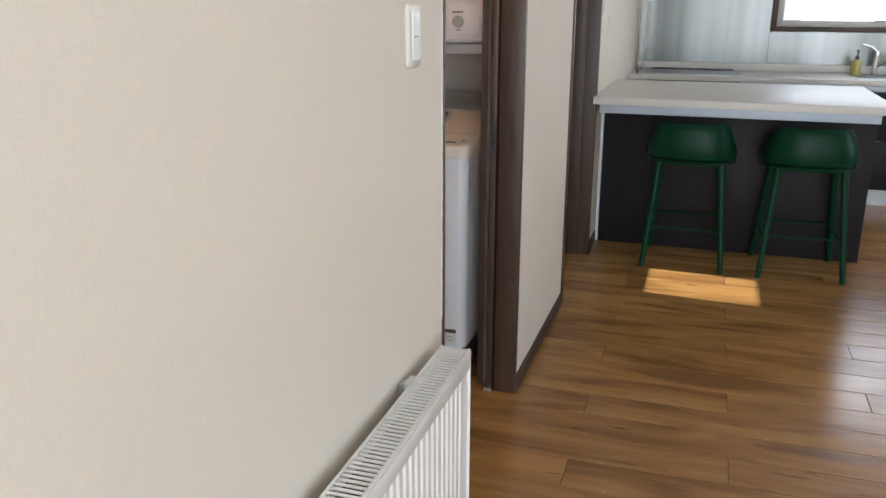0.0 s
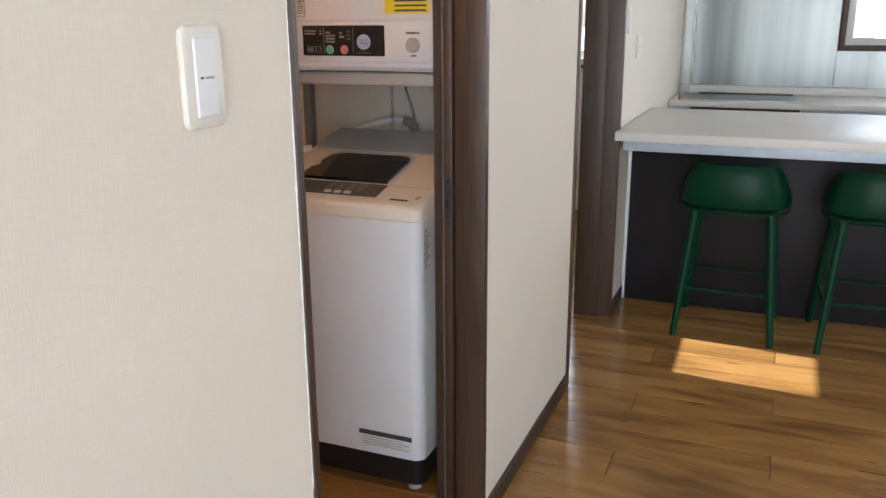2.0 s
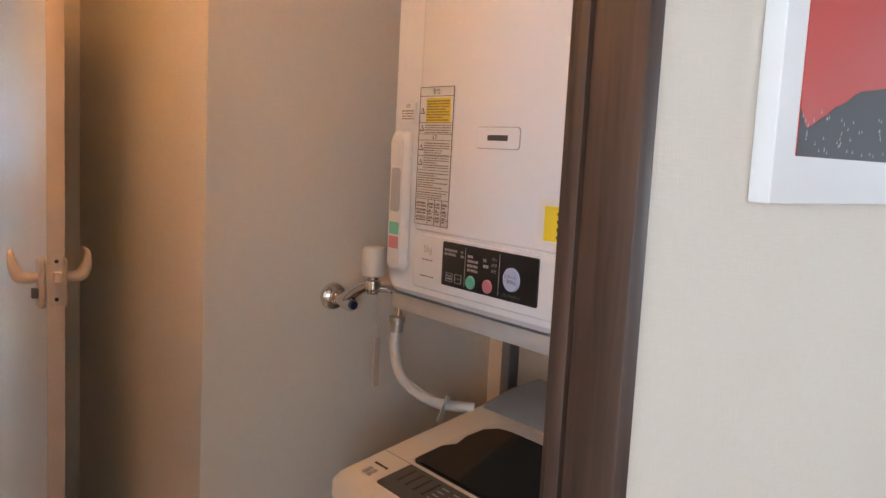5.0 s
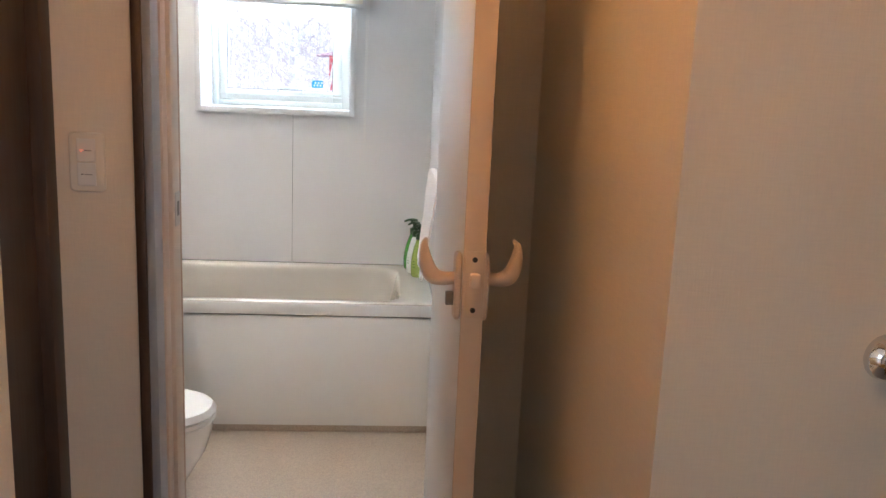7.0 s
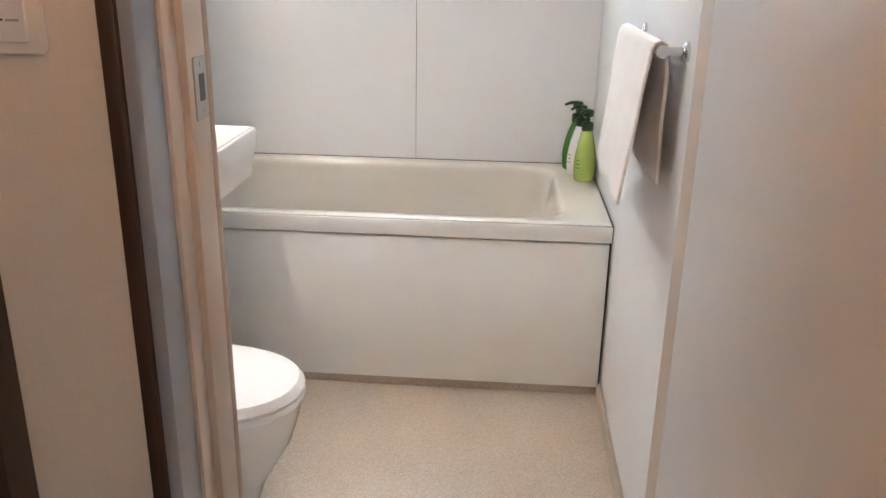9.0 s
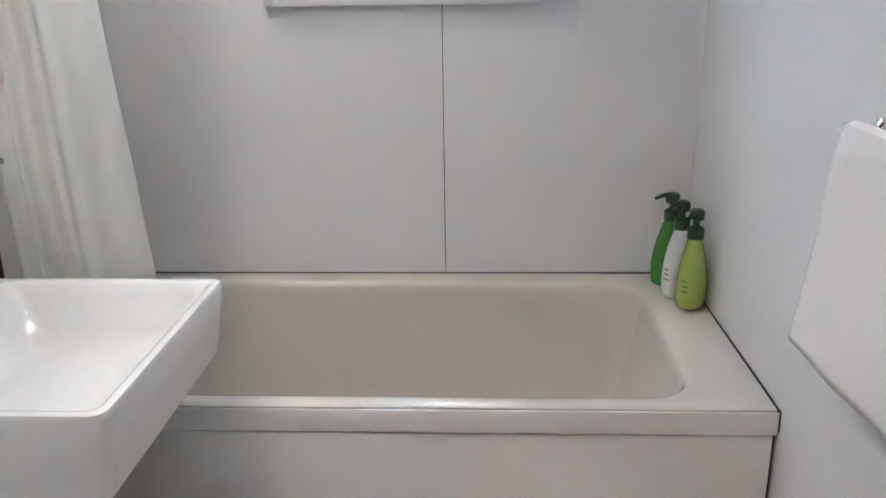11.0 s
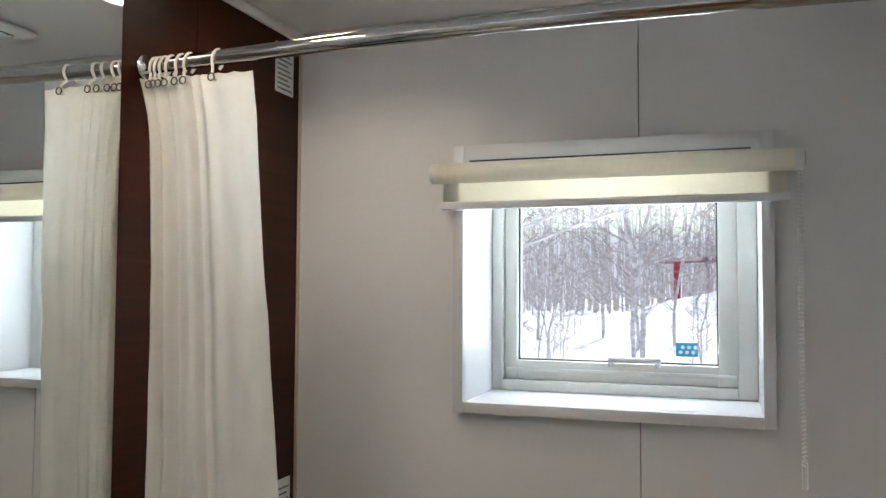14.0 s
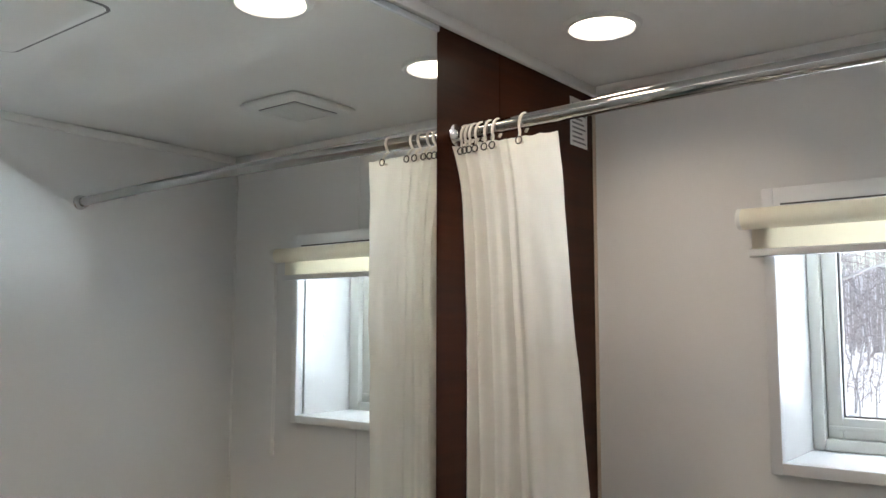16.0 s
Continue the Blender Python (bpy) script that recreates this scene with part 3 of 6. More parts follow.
solid("bath_ceiling", merge(box(X0, X1, 2.10, Y1, ZC, ZC + 0.05), box(X0, X0 + 0.018, 2.14, Y1, ZC - 0.03, ZC, 0.006), box(X0 + 0.019, X1, Y1 - 0.02, Y1, ZC - 0.03, ZC, 0.006), box(X1 - 0.02, X1, 2.14, Y1 - 0.021, ZC - 0.03, ZC, 0.006)), BATHC, "pale panelled bathroom ceiling with a small cove", "ceiling", "structure")
WX0, WX1, WZ0, WZ1 = 1.562, 2.302, 1.402, 2.052
SX = 2.016
bn = thing("wall_bath_north", "pale grey glossy bathroom panels with one upright joint", "wall", (1.9, Y1, 0), kind="structure")
part("panel", merge(box(X0, WX0, Y1, Y1 + 0.01, 0, ZC), box(WX0, SX - 0.0015, Y1, Y1 + 0.01, 0, WZ0), box(WX0, SX - 0.0015, Y1, Y1 + 0.01, WZ1, ZC)), BATHP, bn, smooth=False)
part("panel", merge(box(WX1, X1, Y1, Y1 + 0.01, 0, ZC), box(SX + 0.0015, WX1, Y1, Y1 + 0.01, 0, WZ0), box(SX + 0.0015, WX1, Y1, Y1 + 0.01, WZ1, ZC)), BATHP, bn, smooth=False)
solid("wall_bath_north_core", merge(box(0.9, WX0 - 0.013, Y1 + 0.011, 4.66, 0, 2.6), box(WX1 + 0.013, 2.9, Y1 + 0.011, 4.66, 0, 2.6), box(WX0 - 0.013, WX1 + 0.013, Y1 + 0.011, 4.66, 0, WZ0 - 0.021), box(WX0 - 0.013, WX1 + 0.013, Y1 + 0.011, 4.66, WZ1 + 0.013, 2.6)), GREYP, "grey core of the outer wall", "wall", "structure", smooth=False)
solid("wall_bath_east", merge(box(X1, X1 + 0.06, 2.10, Y1 + 0.01, 0, ZC + 0.05)), BATHP, "pale grey glossy bathroom wall panel", "wall", "structure", smooth=False)
solid("wall_bath_south", merge(box(X0, 1.89, 2.1205, 2.234, 0, ZC), box(2.70, X1, 2.1205, 2.234, 0, ZC), box(1.89, 2.70, 2.1205, 2.234, 2.06, ZC)), BATHP, "pale grey glossy bathroom wall panel", "wall", "structure", smooth=False)
solid("wall_bath_west", merge(box(X0 - 0.06, X0, 2.10, 3.815, 0, ZC + 0.05), box(X0 - 0.06, X0, 3.818, Y1 + 0.01, 0, ZC + 0.05)), MAHOG, "dark reddish-brown wood-look bathroom wall panel", "wall", "structure", smooth=False)
solid("corner_bead", merge(box(X1 - 0.006, X1, Y1 - 0.006, Y1, 0.6, ZC - 0.03, 0.001)), WHITE, "thin white sealant bead in the corner", "sealant", "structure")
solid("corner_bead", merge(box(X0, X0 + 0.008, Y1 - 0.008, Y1, 0.6, ZC - 0.03, 0.001)), PINKP, "thin pale sealant bead in the corner", "sealant", "structure")
# unseen overhang added to keep the sun off all but a sill strip
solid("sun_block_overhang", box(0.4, 3.4, 4.66, 5.47, 2.56, 2.66), SUN_BLOCK, "unseen overhang added to block the sun above the window", "eave", "structure", smooth=False)

# bathroom window
win = thing("window_1", "ivory vinyl window set deep in a white trimmed recess", "window", (1.93, 4.5, 1.4), kind="structure")
tw = 0.028
part("trim_board", merge(box(WX0 - tw, WX0, 4.276, 4.312, WZ0 - tw, WZ1 + tw, 0.002), box(WX1, WX1 + tw, 4.276, 4.312, WZ0 - tw, WZ1 + tw, 0.002), box(WX0, WX1, 4.276, 4.312, WZ0 - tw, WZ0, 0.002), box(WX0, WX1, 4.276, 4.312, WZ1 - 0.022, WZ1 + tw, 0.002)), TRIMW, win)
part("reveal", merge(box(WX0 - 0.012, WX0, 4.312, 4.655, WZ0, WZ1), box(WX1, WX1 + 0.012, 4.312, 4.655, WZ0, WZ1), box(WX0, WX1, 4.312, 4.655, WZ1, WZ1 + 0.012)), TRIMW, win)
part("window_sill", box(WX0, WX1, 4.312, 4.655, WZ0 - 0.02, WZ0, 0.0015), TRIMW, win, "white board sill")


def ring_frame(x0, x1, z0, z1, w, y0, y1, bev=0.003):
    return merge(box(x0, x0 + w[0], y0, y1, z0, z1, bev), box(x1 - w[1], x1, y0, y1, z0, z1, bev), box(x0 + w[0], x1 - w[1], y0, y1, z0, z0 + w[2], bev), box(x0 + w[0], x1 - w[1], y0, y1, z1 - w[3], z1, bev))


part("window_frame", ring_frame(1.5635, 2.3005, WZ0 + 0.001, WZ1 - 0.001, (0.03, 0.05, 0.03, 0.03), 4.56, 4.655), UPVC, win)
part("sash", merge(ring_frame(1.596, 2.252, WZ0 + 0.032, WZ1 - 0.03, (0.038, 0.052, 0.056, 0.04), 4.585, 4.65), box(1.60, 2.246, 4.578, 4.586, WZ0 + 0.055, WZ0 + 0.066, 0.002)), UPVC, win)
pn = part("pane", box(1.634, 2.20, 4.618, 4.622, WZ0 + 0.088, WZ1 - 0.07), GLASS, win, "clear glass pane", smooth=False)
pn.visible_shadow = False
part("window_handle", merge(box(1.90, 2.045, 4.572, 4.590, 1.494, 1.506, 0.003), box(1.90, 1.915, 4.575, 4.60, 1.48, 1.506, 0.002), box(2.03, 2.045, 4.575, 4.60, 1.48, 1.506, 0.002)), LGREY, win, "grey bar handle")
part("gasket", ring_frame(1.634, 2.20, WZ0 + 0.088, WZ1 - 0.07, (0.004, 0.004, 0.004, 0.004), 4.60, 4.617, 0.0), BLACK, win)
sk = part("sticker", slab("y", rrect(2.085, 2.145, 1.512, 1.551, 0.003), 4.6165, 4.6155), STICK, win, "blue safety sticker with white dots")
for i in range(3):
    for j in range(2):
        part("dot", lathe([(0, 0), (0.0055, 0), (0.0055, 0.0006)], (2.098 + 0.017 * i + 0.006 * j, 4.6148, 1.524 + 0.014 * j), "y", 8), WHITE, sk)
for z in (1.52, 1.70, 1.88):
    part("cover_cap", lathe([(0, 0), (0.006, 0), (0.006, 0.003), (0, 0.004)], (2.3005, 4.42, z), "x", 10), WHITE, win)

# ------------------------------------------------------------ living side


def switch_plate(x0, x1, z0, z1, y, rockers, label, leds=()):
    s = thing("light_switch", label, "light switch", ((x0 + x1) / 2, y, z0))
    part("plate", slab("y", rrect(x0, x1, z0, z1, 0.012), y, y - 0.009, 0.003), WARMWHITE, s)
    w = (x1 - x0)
    h = (z1 - z0 - 0.028) / rockers
    for i in range(rockers):
        a = z0 + 0.014 + h * i
        r = part("rocker", slab("y", rrect(x0 + w * 0.24, x1 - w * 0.24, a + 0.001, a + h - 0.001, 0.002), y - 0.009, y - 0.013, 0.0015), WHITE, s, smooth=False)
        cx, cz = (x0 + x1) / 2, a + h * 0.5
        part("print_bar", box(cx - 0.004, cx + 0.013, y - 0.0136, y - 0.0131, cz - 0.002, cz + 0.001), GREYINK, r)
        m = LED if i in leds else INK
        part("indicator", box(cx - 0.013, cx - 0.007, y - 0.0137, y - 0.0131, cz - 0.0015, cz + 0.001), m, r)
    return s


switch_plate(1.823, 1.902, 1.254, 1.380, 0.0, 1, "ivory single rocker light switch on cream wallpaper")
tp = thing("wall_controller", "white wall-mounted control box on cream wallpaper", "control box", (1.8, 0, 1.44))
part("case", box(1.70, 1.845, -0.026, 0, 1.428, 1.55, 0.006), WHITE, tp)
part("display", box(1.725, 1.82, -0.0275, -0.0255, 1.49, 1.53), GREYP, tp)
switch_plate(4.835, 4.895, 1.31, 1.425, 0.0, 1, "small ivory light switch beside the doorway")
switch_plate(5.11, 5.17, 1.19, 1.30, 0.0, 1, "small ivory socket plate above the counter")

# panel radiator
R = thing("radiator", "white steel panel radiator with a slatted top grille", "radiator", (1.4, -0.067, 0.1))
rx0, rx1, ry0, ry1, rz0, rz1 = 0.62, 1.968, -0.106, -0.03, 0.13, 0.594
rings = []
n = int((rx1 - rx0 - 0.05) / 0.0333)
prof = [(rx0 + 0.004, ry0 + 0.004)]
for i in range(n):
    a = rx0 + 0.03 + 0.0333 * i
    prof += [(a, ry0 + 0.006), (a + 0.004, ry0), (a + 0.022, ry0), (a + 0.026, ry0 + 0.006)]
prof += [(rx1 - 0.004, ry0 + 0.006)]
back = [(p[0], ry0 + 0.012) for p in prof[::-1]]
part("front_panel", loft([[(p[0], p[1], z) for p in prof + back] for z in (rz0 + 0.035, rz1 - 0.045)]), PAINTM, R)
part("header_rail", merge(box(rx0, rx1 - 0.003, ry0 - 0.001, ry0 + 0.014, rz1 - 0.047, rz1 - 0.005, 0.004), box(rx0, rx1 - 0.003, ry0 - 0.001, ry0 + 0.014, rz0, rz0 + 0.037, 0.004)), PAINTM, R)
part("back_panel", box(rx0, rx1 - 0.003, ry1 - 0.013, ry1, rz0, rz1 - 0.005, 0.004), PAINTM, R)
part("end_cover", box(rx1 - 0.003, rx1, ry0, ry1, rz0 + 0.01, rz1, 0.001), PAINTM, R)
part("end_cover", box(rx0 - 0.003, rx0, ry0, ry1, rz0 + 0.01, rz1, 0.001), PAINTM, R)
part("grille_rim", merge(box(rx0, rx1, ry0 + 0.002, ry0 + 0.008, rz1 - 0.004, rz1 + 0.002, 0.001), box(rx0, rx1, ry1 - 0.008, ry1 - 0.002, rz1 - 0.004, rz1 + 0.002, 0.001)), PAINTM, R)
bmq = box(-0.0026, 0.0026, ry0 + 0.008, ry1 - 0.008, rz1 - 0.003, rz1 + 0.001)
bmesh.ops.translate(bmq, verts=bmq.verts, vec=(-1.4, 0.067, -0.1))
slat_mesh = finish("slat", bmq, PAINTM, False)
x = rx0 + 0.012
while x < rx1 - 0.006:
    sl = new("slat", slat_mesh)
    sl.parent = R
    sl.location = (x, 0, 0)
    x += 0.0142
bmq = bmesh.new()
x = rx0 + 0.03
while x < rx1 - 0.02:
    v = [bmq.verts.new(p) for p in ((x, ry0 + 0.016, rz0 + 0.03), (x, ry1 - 0.016, rz0 + 0.03), (x, ry1 - 0.016, rz1 - 0.03), (x, ry0 + 0.016, rz1 - 0.03))]
    bmq.faces.new(v)
    x += 0.011
# fins coloured charcoal for the shade between the two panels
part("convector", bmq, DARKP, R, smooth=False)
# black block added under the slats in place of the radiator's inner shade
part("inner_shade_block", box(rx0 + 0.006, rx1 - 0.006, ry0 + 0.0145, ry1 - 0.0145, rz1 - 0.05, rz1 - 0.016), BLACK, R, "black block standing in for the shade inside the radiator")
for xx in (0.8, 1.76):
    part("wall_bracket", box(xx, xx + 0.03, -0.03, -0.0005, 0.52, 0.585, 0.002), LGREY, R)
part("bleed_valve", merge(lathe([(0, 0), (0.012, 0), (0.012, 0.02), (0.009, 0.022), (0.009, 0.03)], (1.775, -0.022, 0.57), "x", 12), box(1.755, 1.80, -0.03, -0.014, 0.575, 0.592, 0.004)), WHITE, R, "white valve cap")
for xx in (0.8, 1.80):
    part("foot_bracket", box(xx, xx + 0.03, -0.09, -0.04, 0, 0.14, 0.002), PAINTM, R)

# framed print on the pocket wall
P = thing("framed_print", "white framed print of a black hill under a red sky", "picture", (3.4, -0.015, 1.49))
part("frame", merge(box(3.147, 3.655, -0.032, -0.0005, 1.492, 2.2, 0.003)), WHITE, P)
part("print", box(3.197, 3.605, -0.0335, -0.0315, 1.554, 2.14), RED, P, "flat red sky", smooth=False)
hill = [(3.197, 1.554), (3.605, 1.554), (3.605, 1.60)] + [(3.605 - 0.408 * i / 24, 1.612 + 0.045 * math.sin(i * 0.16) + 0.006 * rng.random()) for i in range(1, 24)] + [(3.197, 1.615)]
part("hill", slab("y", hill, -0.0335, -0.0342), INK, P, "black hill with pale flecks", smooth=False)
bmq = bmesh.new()
for i in range(90):
    fx, fz = rng.uniform(3.201, 3.595), rng.uniform(1.558, 1.612)
    bmq = merge(bmq, box(fx, fx + 0.003, -0.0346, -0.0341, fz, fz + 0.004)) if i < 1 else bmq
    v = [bmq.verts.new(p) for p in ((fx, -0.0345, fz), (fx + 0.003, -0.0345, fz), (fx + 0.0015, -0.0345, fz + 0.006))]
    bmq.faces.new(v)
tagged(part("flecks", bmq, GREYINK, P, smooth=False), kind="stuff")

# kitchen island
K = thing("kitchen_island", "charcoal island counter with an aluminium rail under its top", "kitchen island", (5.05, -0.75, 0))
part("front_panel", box(5.04, 5.06, -1.445, -0.022, 0.0, 0.80, 0.001), DARKP, K)
part("body", box(5.06, 5.50, -1.445, -0.004, 0.0, 0.80), DARKP, K)
part("end_panel", box(5.036, 5.50, -0.020, -0.004, 0.0, 0.855, 0.001), CABWHITE, K, "white end panel")
part("rail", box(4.72, 4.735, -1.40, -0.03, 0.805, 0.850, 0.002), RAILM, K, "brushed aluminium rail")
part("support_frame", merge(box(4.735, 5.5, -0.05, -0.022, 0.81, 0.852), box(4.735, 5.5, -1.40, -1.37, 0.81, 0.852), box(5.06, 5.5, -1.369, -0.051, 0.80, 0.852)), DARKP, K)
solid("worktop", box(4.66, 5.72, -1.455, -0.003, 0.855, 0.895, 0.004), COUNTER, "white composite worktop on the kitchen island", "worktop")


def stool(at, turn):
    s = thing("bar_stool", "bottle-green lacquered bar stool with a low wrapped back", "bar stool", (0, 0, 0), "stools at the kitchen island")
    # shell: seat that rises into a low back round three sides
    rings, N = [], 40
    for k, (out, zz) in enumerate(((0.0, 0.0), (0.55, 0.0), (0.86, 0.004), (0.97, 0.02), (1.0, 0.05), (1.01, 0.10), (1.0, 0.16), (0.985, 0.195), (0.965, 0.20), (0.95, 0.195), (0.955, 0.15), (0.955, 0.08), (0.92, 0.035), (0.8, 0.018), (0.5, 0.013), (0.0, 0.013))):
        ring = []
        for i in range(N):
            q = 2 * math.pi * i / N
            c, sn = math.cos(q), math.sin(q)
            px = 0.175 * math.copysign(abs(c) ** 0.72, c)
            py = 0.225 * math.copysign(abs(sn) ** 0.72, sn)
            back = max(0.0, min(1.0, (0.35 - c) / 0.75))
            lift = 0.12 + 0.88 * (back * back * (3 - 2 * back))
            z = zz if zz < 0.02 else 0.02 + (zz - 0.02) * lift
            spread = 1.04 - 0.25 * (zz / 0.2) ** 1.6 * back
            ring.append((px * max(out, 0.002) * spread - 0.03 * back * zz / 0.2, py * max(out, 0.002) * spread, 0.575 + z))
        rings.append(ring)
    part("seat_shell", loft(rings), GREEN, s)
    part("seat_rim", tube([(0.17 * math.copysign(abs(math.cos(q)) ** 0.72, math.cos(q)), 0.222 * math.copysign(abs(math.sin(q)) ** 0.72, math.sin(q)), 0.573) for q in (2 * math.pi * i / 32 for i in range(33))], 0.006, 6), GREEN, s)
    part("underframe", box(-0.13, 0.13, -0.16, 0.16, 0.553, 0.576, 0.006), GREEN, s)
    tops = {}
    for sx in (-1, 1):
        for sy in (-1, 1):
            a, b = Vector((0.125 * sx, 0.155 * sy, 0.572)), Vector((0.205 * sx, 0.205 * sy, 0.0))
            tops[sx, sy] = (a, b)
            part("leg", tube([a, b], [0.0205, 0.0145], 14), GREEN, s)
    for e, zz in (((-1, -1), (-1, 1)), 0.22), (((1, -1), (1, 1)), 0.22), (((-1, -1), (1, -1)), 0.19), (((-1, 1), (1, 1)), 0.19):
        p = [tops[k][0].lerp(tops[k][1], 1 - zz / 0.572) for k in e]
        part("stretcher", tube(p, 0.006, 8), GREEN, s)
    return s


st1 = stool((0, 0), 0)
st1.matrix_basis = pose(4.808, -0.524, 0, 0, 0, -1)
copy_thing(st1, pose(4.815, -1.104, 0, 0, 0, 3))

# kitchen back run
C = thing("kitchen_cabinet", "white kitchen base cabinet under the back counter", "cabinet", (6.75, -0.4, 0))
part("body", box(6.50, 7.1, -0.13, -0.005, 0.09, 0.83), CABWHITE, C)
part("door", box(6.48, 6.50, -0.128, -0.01, 0.12, 0.79, 0.002), CABWHITE, C)
part("rail", box(6.482, 6.50, -0.128, -0.01, 0.795, 0.828, 0.002), RAILM, C)
O = thing("built_in_oven", "black built-in oven under the hob", "oven", (6.75, -0.63, 0))
part("body", box(6.50, 7.1, -0.78, -0.135, 0.09, 0.83), BLACK, O)
part("door", box(6.475, 6.50, -0.778, -0.137, 0.12, 0.825, 0.003), SMOKE, O)
part("handle", tube([(6.455, -0.72, 0.74), (6.455, -0.19, 0.74)], 0.008, 10), CHROME, O)
for y0, y1 in ((-1.455, -0.785), (-2.35, -1.46), (-3.7, -2.355)):
    c = thing("kitchen_cabinet", "white kitchen base cabinet with an aluminium grip rail", "cabinet", (6.75, (y0 + y1) / 2, 0), "back-run cabinets")
    part("body", box(6.50, 7.1, y0, y1, 0.09, 0.83), CABWHITE, c)
    part("drawer_front", box(6.48, 6.50, y0 + 0.003, y1 - 0.003, 0.46, 0.79, 0.002), DARKP, c)
    part("drawer_front", box(6.48, 6.50, y0 + 0.003, y1 - 0.003, 0.12, 0.455, 0.002), DARKP, c)
    part("rail", box(6.482, 6.50, y0 + 0.003, y1 - 0.003, 0.795, 0.828, 0.002), RAILM, c)
    part("plinth", box(6.54, 6.56, y0, y1, 0, 0.09), CABWHITE, c)
solid("worktop", merge(box(6.46, 7.1, -3.75, -0.005, 0.832, 0.868, 0.003), box(7.06, 7.095, -3.75, -0.005, 0.868, 0.92, 0.003)), COUNTER, "white composite back worktop with a low upstand", "worktop")
hob = thing("cooktop", "flat steel and black glass cooktop set in the worktop", "cooktop", (6.8, -0.6, 0.868))
part("glass_top", box(6.53, 6.99, -0.78, -0.10, 0.868, 0.874, 0.002), ALU, hob)
part("vent_grille", box(6.93, 6.98, -0.74, -0.14, 0.874, 0.882, 0.002), BLACK, hob)
solid("splash_panel", merge(box(7.085, 7.099, -0.972, -0.08, 0.922, H - 0.01), box(7.085, 7.099, -3.7, -0.975, 0.922, 1.157)), STEEL, "brushed stainless steel splash wall with upright reflection bands painted in", "splashback", "structure", smooth=False)
gp = solid("splash_glass", box(6.5, 7.08, -0.07, -0.058, 0.87, 1.9), GLASS, "clear glass side screen beside the cooktop", "glass screen", smooth=False)
gp.visible_shadow = False
KW = thing("window_2", "kitchen window with a dark brown frame, bright outside", "window", (7.1, -1.95, 1.22), kind="structure")


def frame_x(y0, y1, z0, z1, w, x0, x1):
    return merge(box(x0, x1, y0, y0 + w, z0, z1, 0.003), box(x0, x1, y1 - w, y1, z0, z1, 0.003), box(x0, x1, y0 + w, y1 - w, z0, z0 + w, 0.003), box(x0, x1, y0 + w, y1 - w, z1 - w, z1, 0.003))


part("window_frame", frame_x(-2.78, -0.98, 1.16, 2.03, 0.035, 7.06, 7.11), BROWN_H, KW)
part("sash", frame_x(-2.745, -1.015, 1.195, 1.995, 0.045, 7.11, 7.16), UPVC, KW)
kp = part("pane", box(7.13, 7.134, -2.70, -1.06, 1.24, 1.95), GLASS, KW, smooth=False)
kp.visible_shadow = False
part("latch", box(7.09, 7.112, -1.80, -1.68, 1.232, 1.247, 0.003), LGREY, KW)
SB = thing("soap_dispenser", "amber pump soap bottle with a black pump", "soap bottle", (6.82, -1.56, 0.868))
part("bottle", lathe([(0, 0), (0.034, 0), (0.036, 0.01), (0.036, 0.085), (0.028, 0.105), (0.014, 0.115), (0, 0.115)], (6.82, -1.56, 0.868)), SOAPM, SB)
part("pump", merge(lathe([(0.014, 0.115), (0.014, 0.14), (0.005, 0.142), (0.005, 0.165), (0.012, 0.166), (0.012, 0.178), (0, 0.18)], (6.82, -1.56, 0.868)), tube([(6.82, -1.56, 1.038), (6.78, -1.56, 1.034)], 0.005, 8)), BLACK, SB)
FA = thing("kitchen_faucet", "chrome kitchen mixer tap with a pull-out spout", "faucet", (6.93, -1.70, 0.868))
part("body", lathe([(0, 0), (0.027, 0), (0.027, 0.01), (0.02, 0.014), (0.02, 0.13), (0.024, 0.15), (0.02, 0.17), (0, 0.175)], (6.93, -1.70, 0.868)), CHROME, FA)
part("lever", tube([(6.93, -1.70, 1.035), (6.93, -1.66, 1.065), (6.93, -1.60, 1.08)], [0.009, 0.007], 10, 4), CHROME, FA)
part("spout", tube([(6.93, -1.70, 0.93), (6.85, -1.78, 0.98), (6.75, -1.87, 1.03)], [0.014, 0.017], 12, 4), CHROME, FA)
SN = thing("kitchen_sink", "stainless steel sink set into the back worktop", "sink", (6.78, -1.9, 0.868))
part("rim", slab("z", rrect(6.56, 6.97, -2.2, -1.52, 0.05), 0.8682, 0.872), ALU, SN)
part("basin", slab("z", rrect(6.59, 6.94, -2.17, -1.55, 0.05), 0.8722, 0.8735), GREYP, SN)
bw = thing("window_3", "bright back-room window with a brown sill", "window", (6.9, 0.6, 1.06), kind="structure")
part("window_frame", frame_x(0.3, 0.9, 1.06, 2.0, 0.04, 6.91, 6.97), UPVC, bw)
part("window_sill", box(6.86, 6.912, 0.28, 0.92, 1.035, 1.06, 0.004), BROWN_H, bw)

# ------------------------------------------------------------ hall: washer, dryer, tap
W = thing("washing_machine", "white top-loading washing machine with a black lid", "washing machine", (3.28, 0.49, 0))
wy0, wy1, wx0, wx1 = 0.212, 0.768, 3.0, 3.56
part("cabinet", slab("z", rrect(wx0, wx1, wy0, wy1, 0.035), 0.115, 0.845), ENAMEL, W)
part("base", slab("z", rrect(wx0 + 0.006, wx1 - 0.006, wy0 + 0.006, wy1 - 0.006, 0.03), 0.03, 0.114), BLACK, W, "black plastic base")
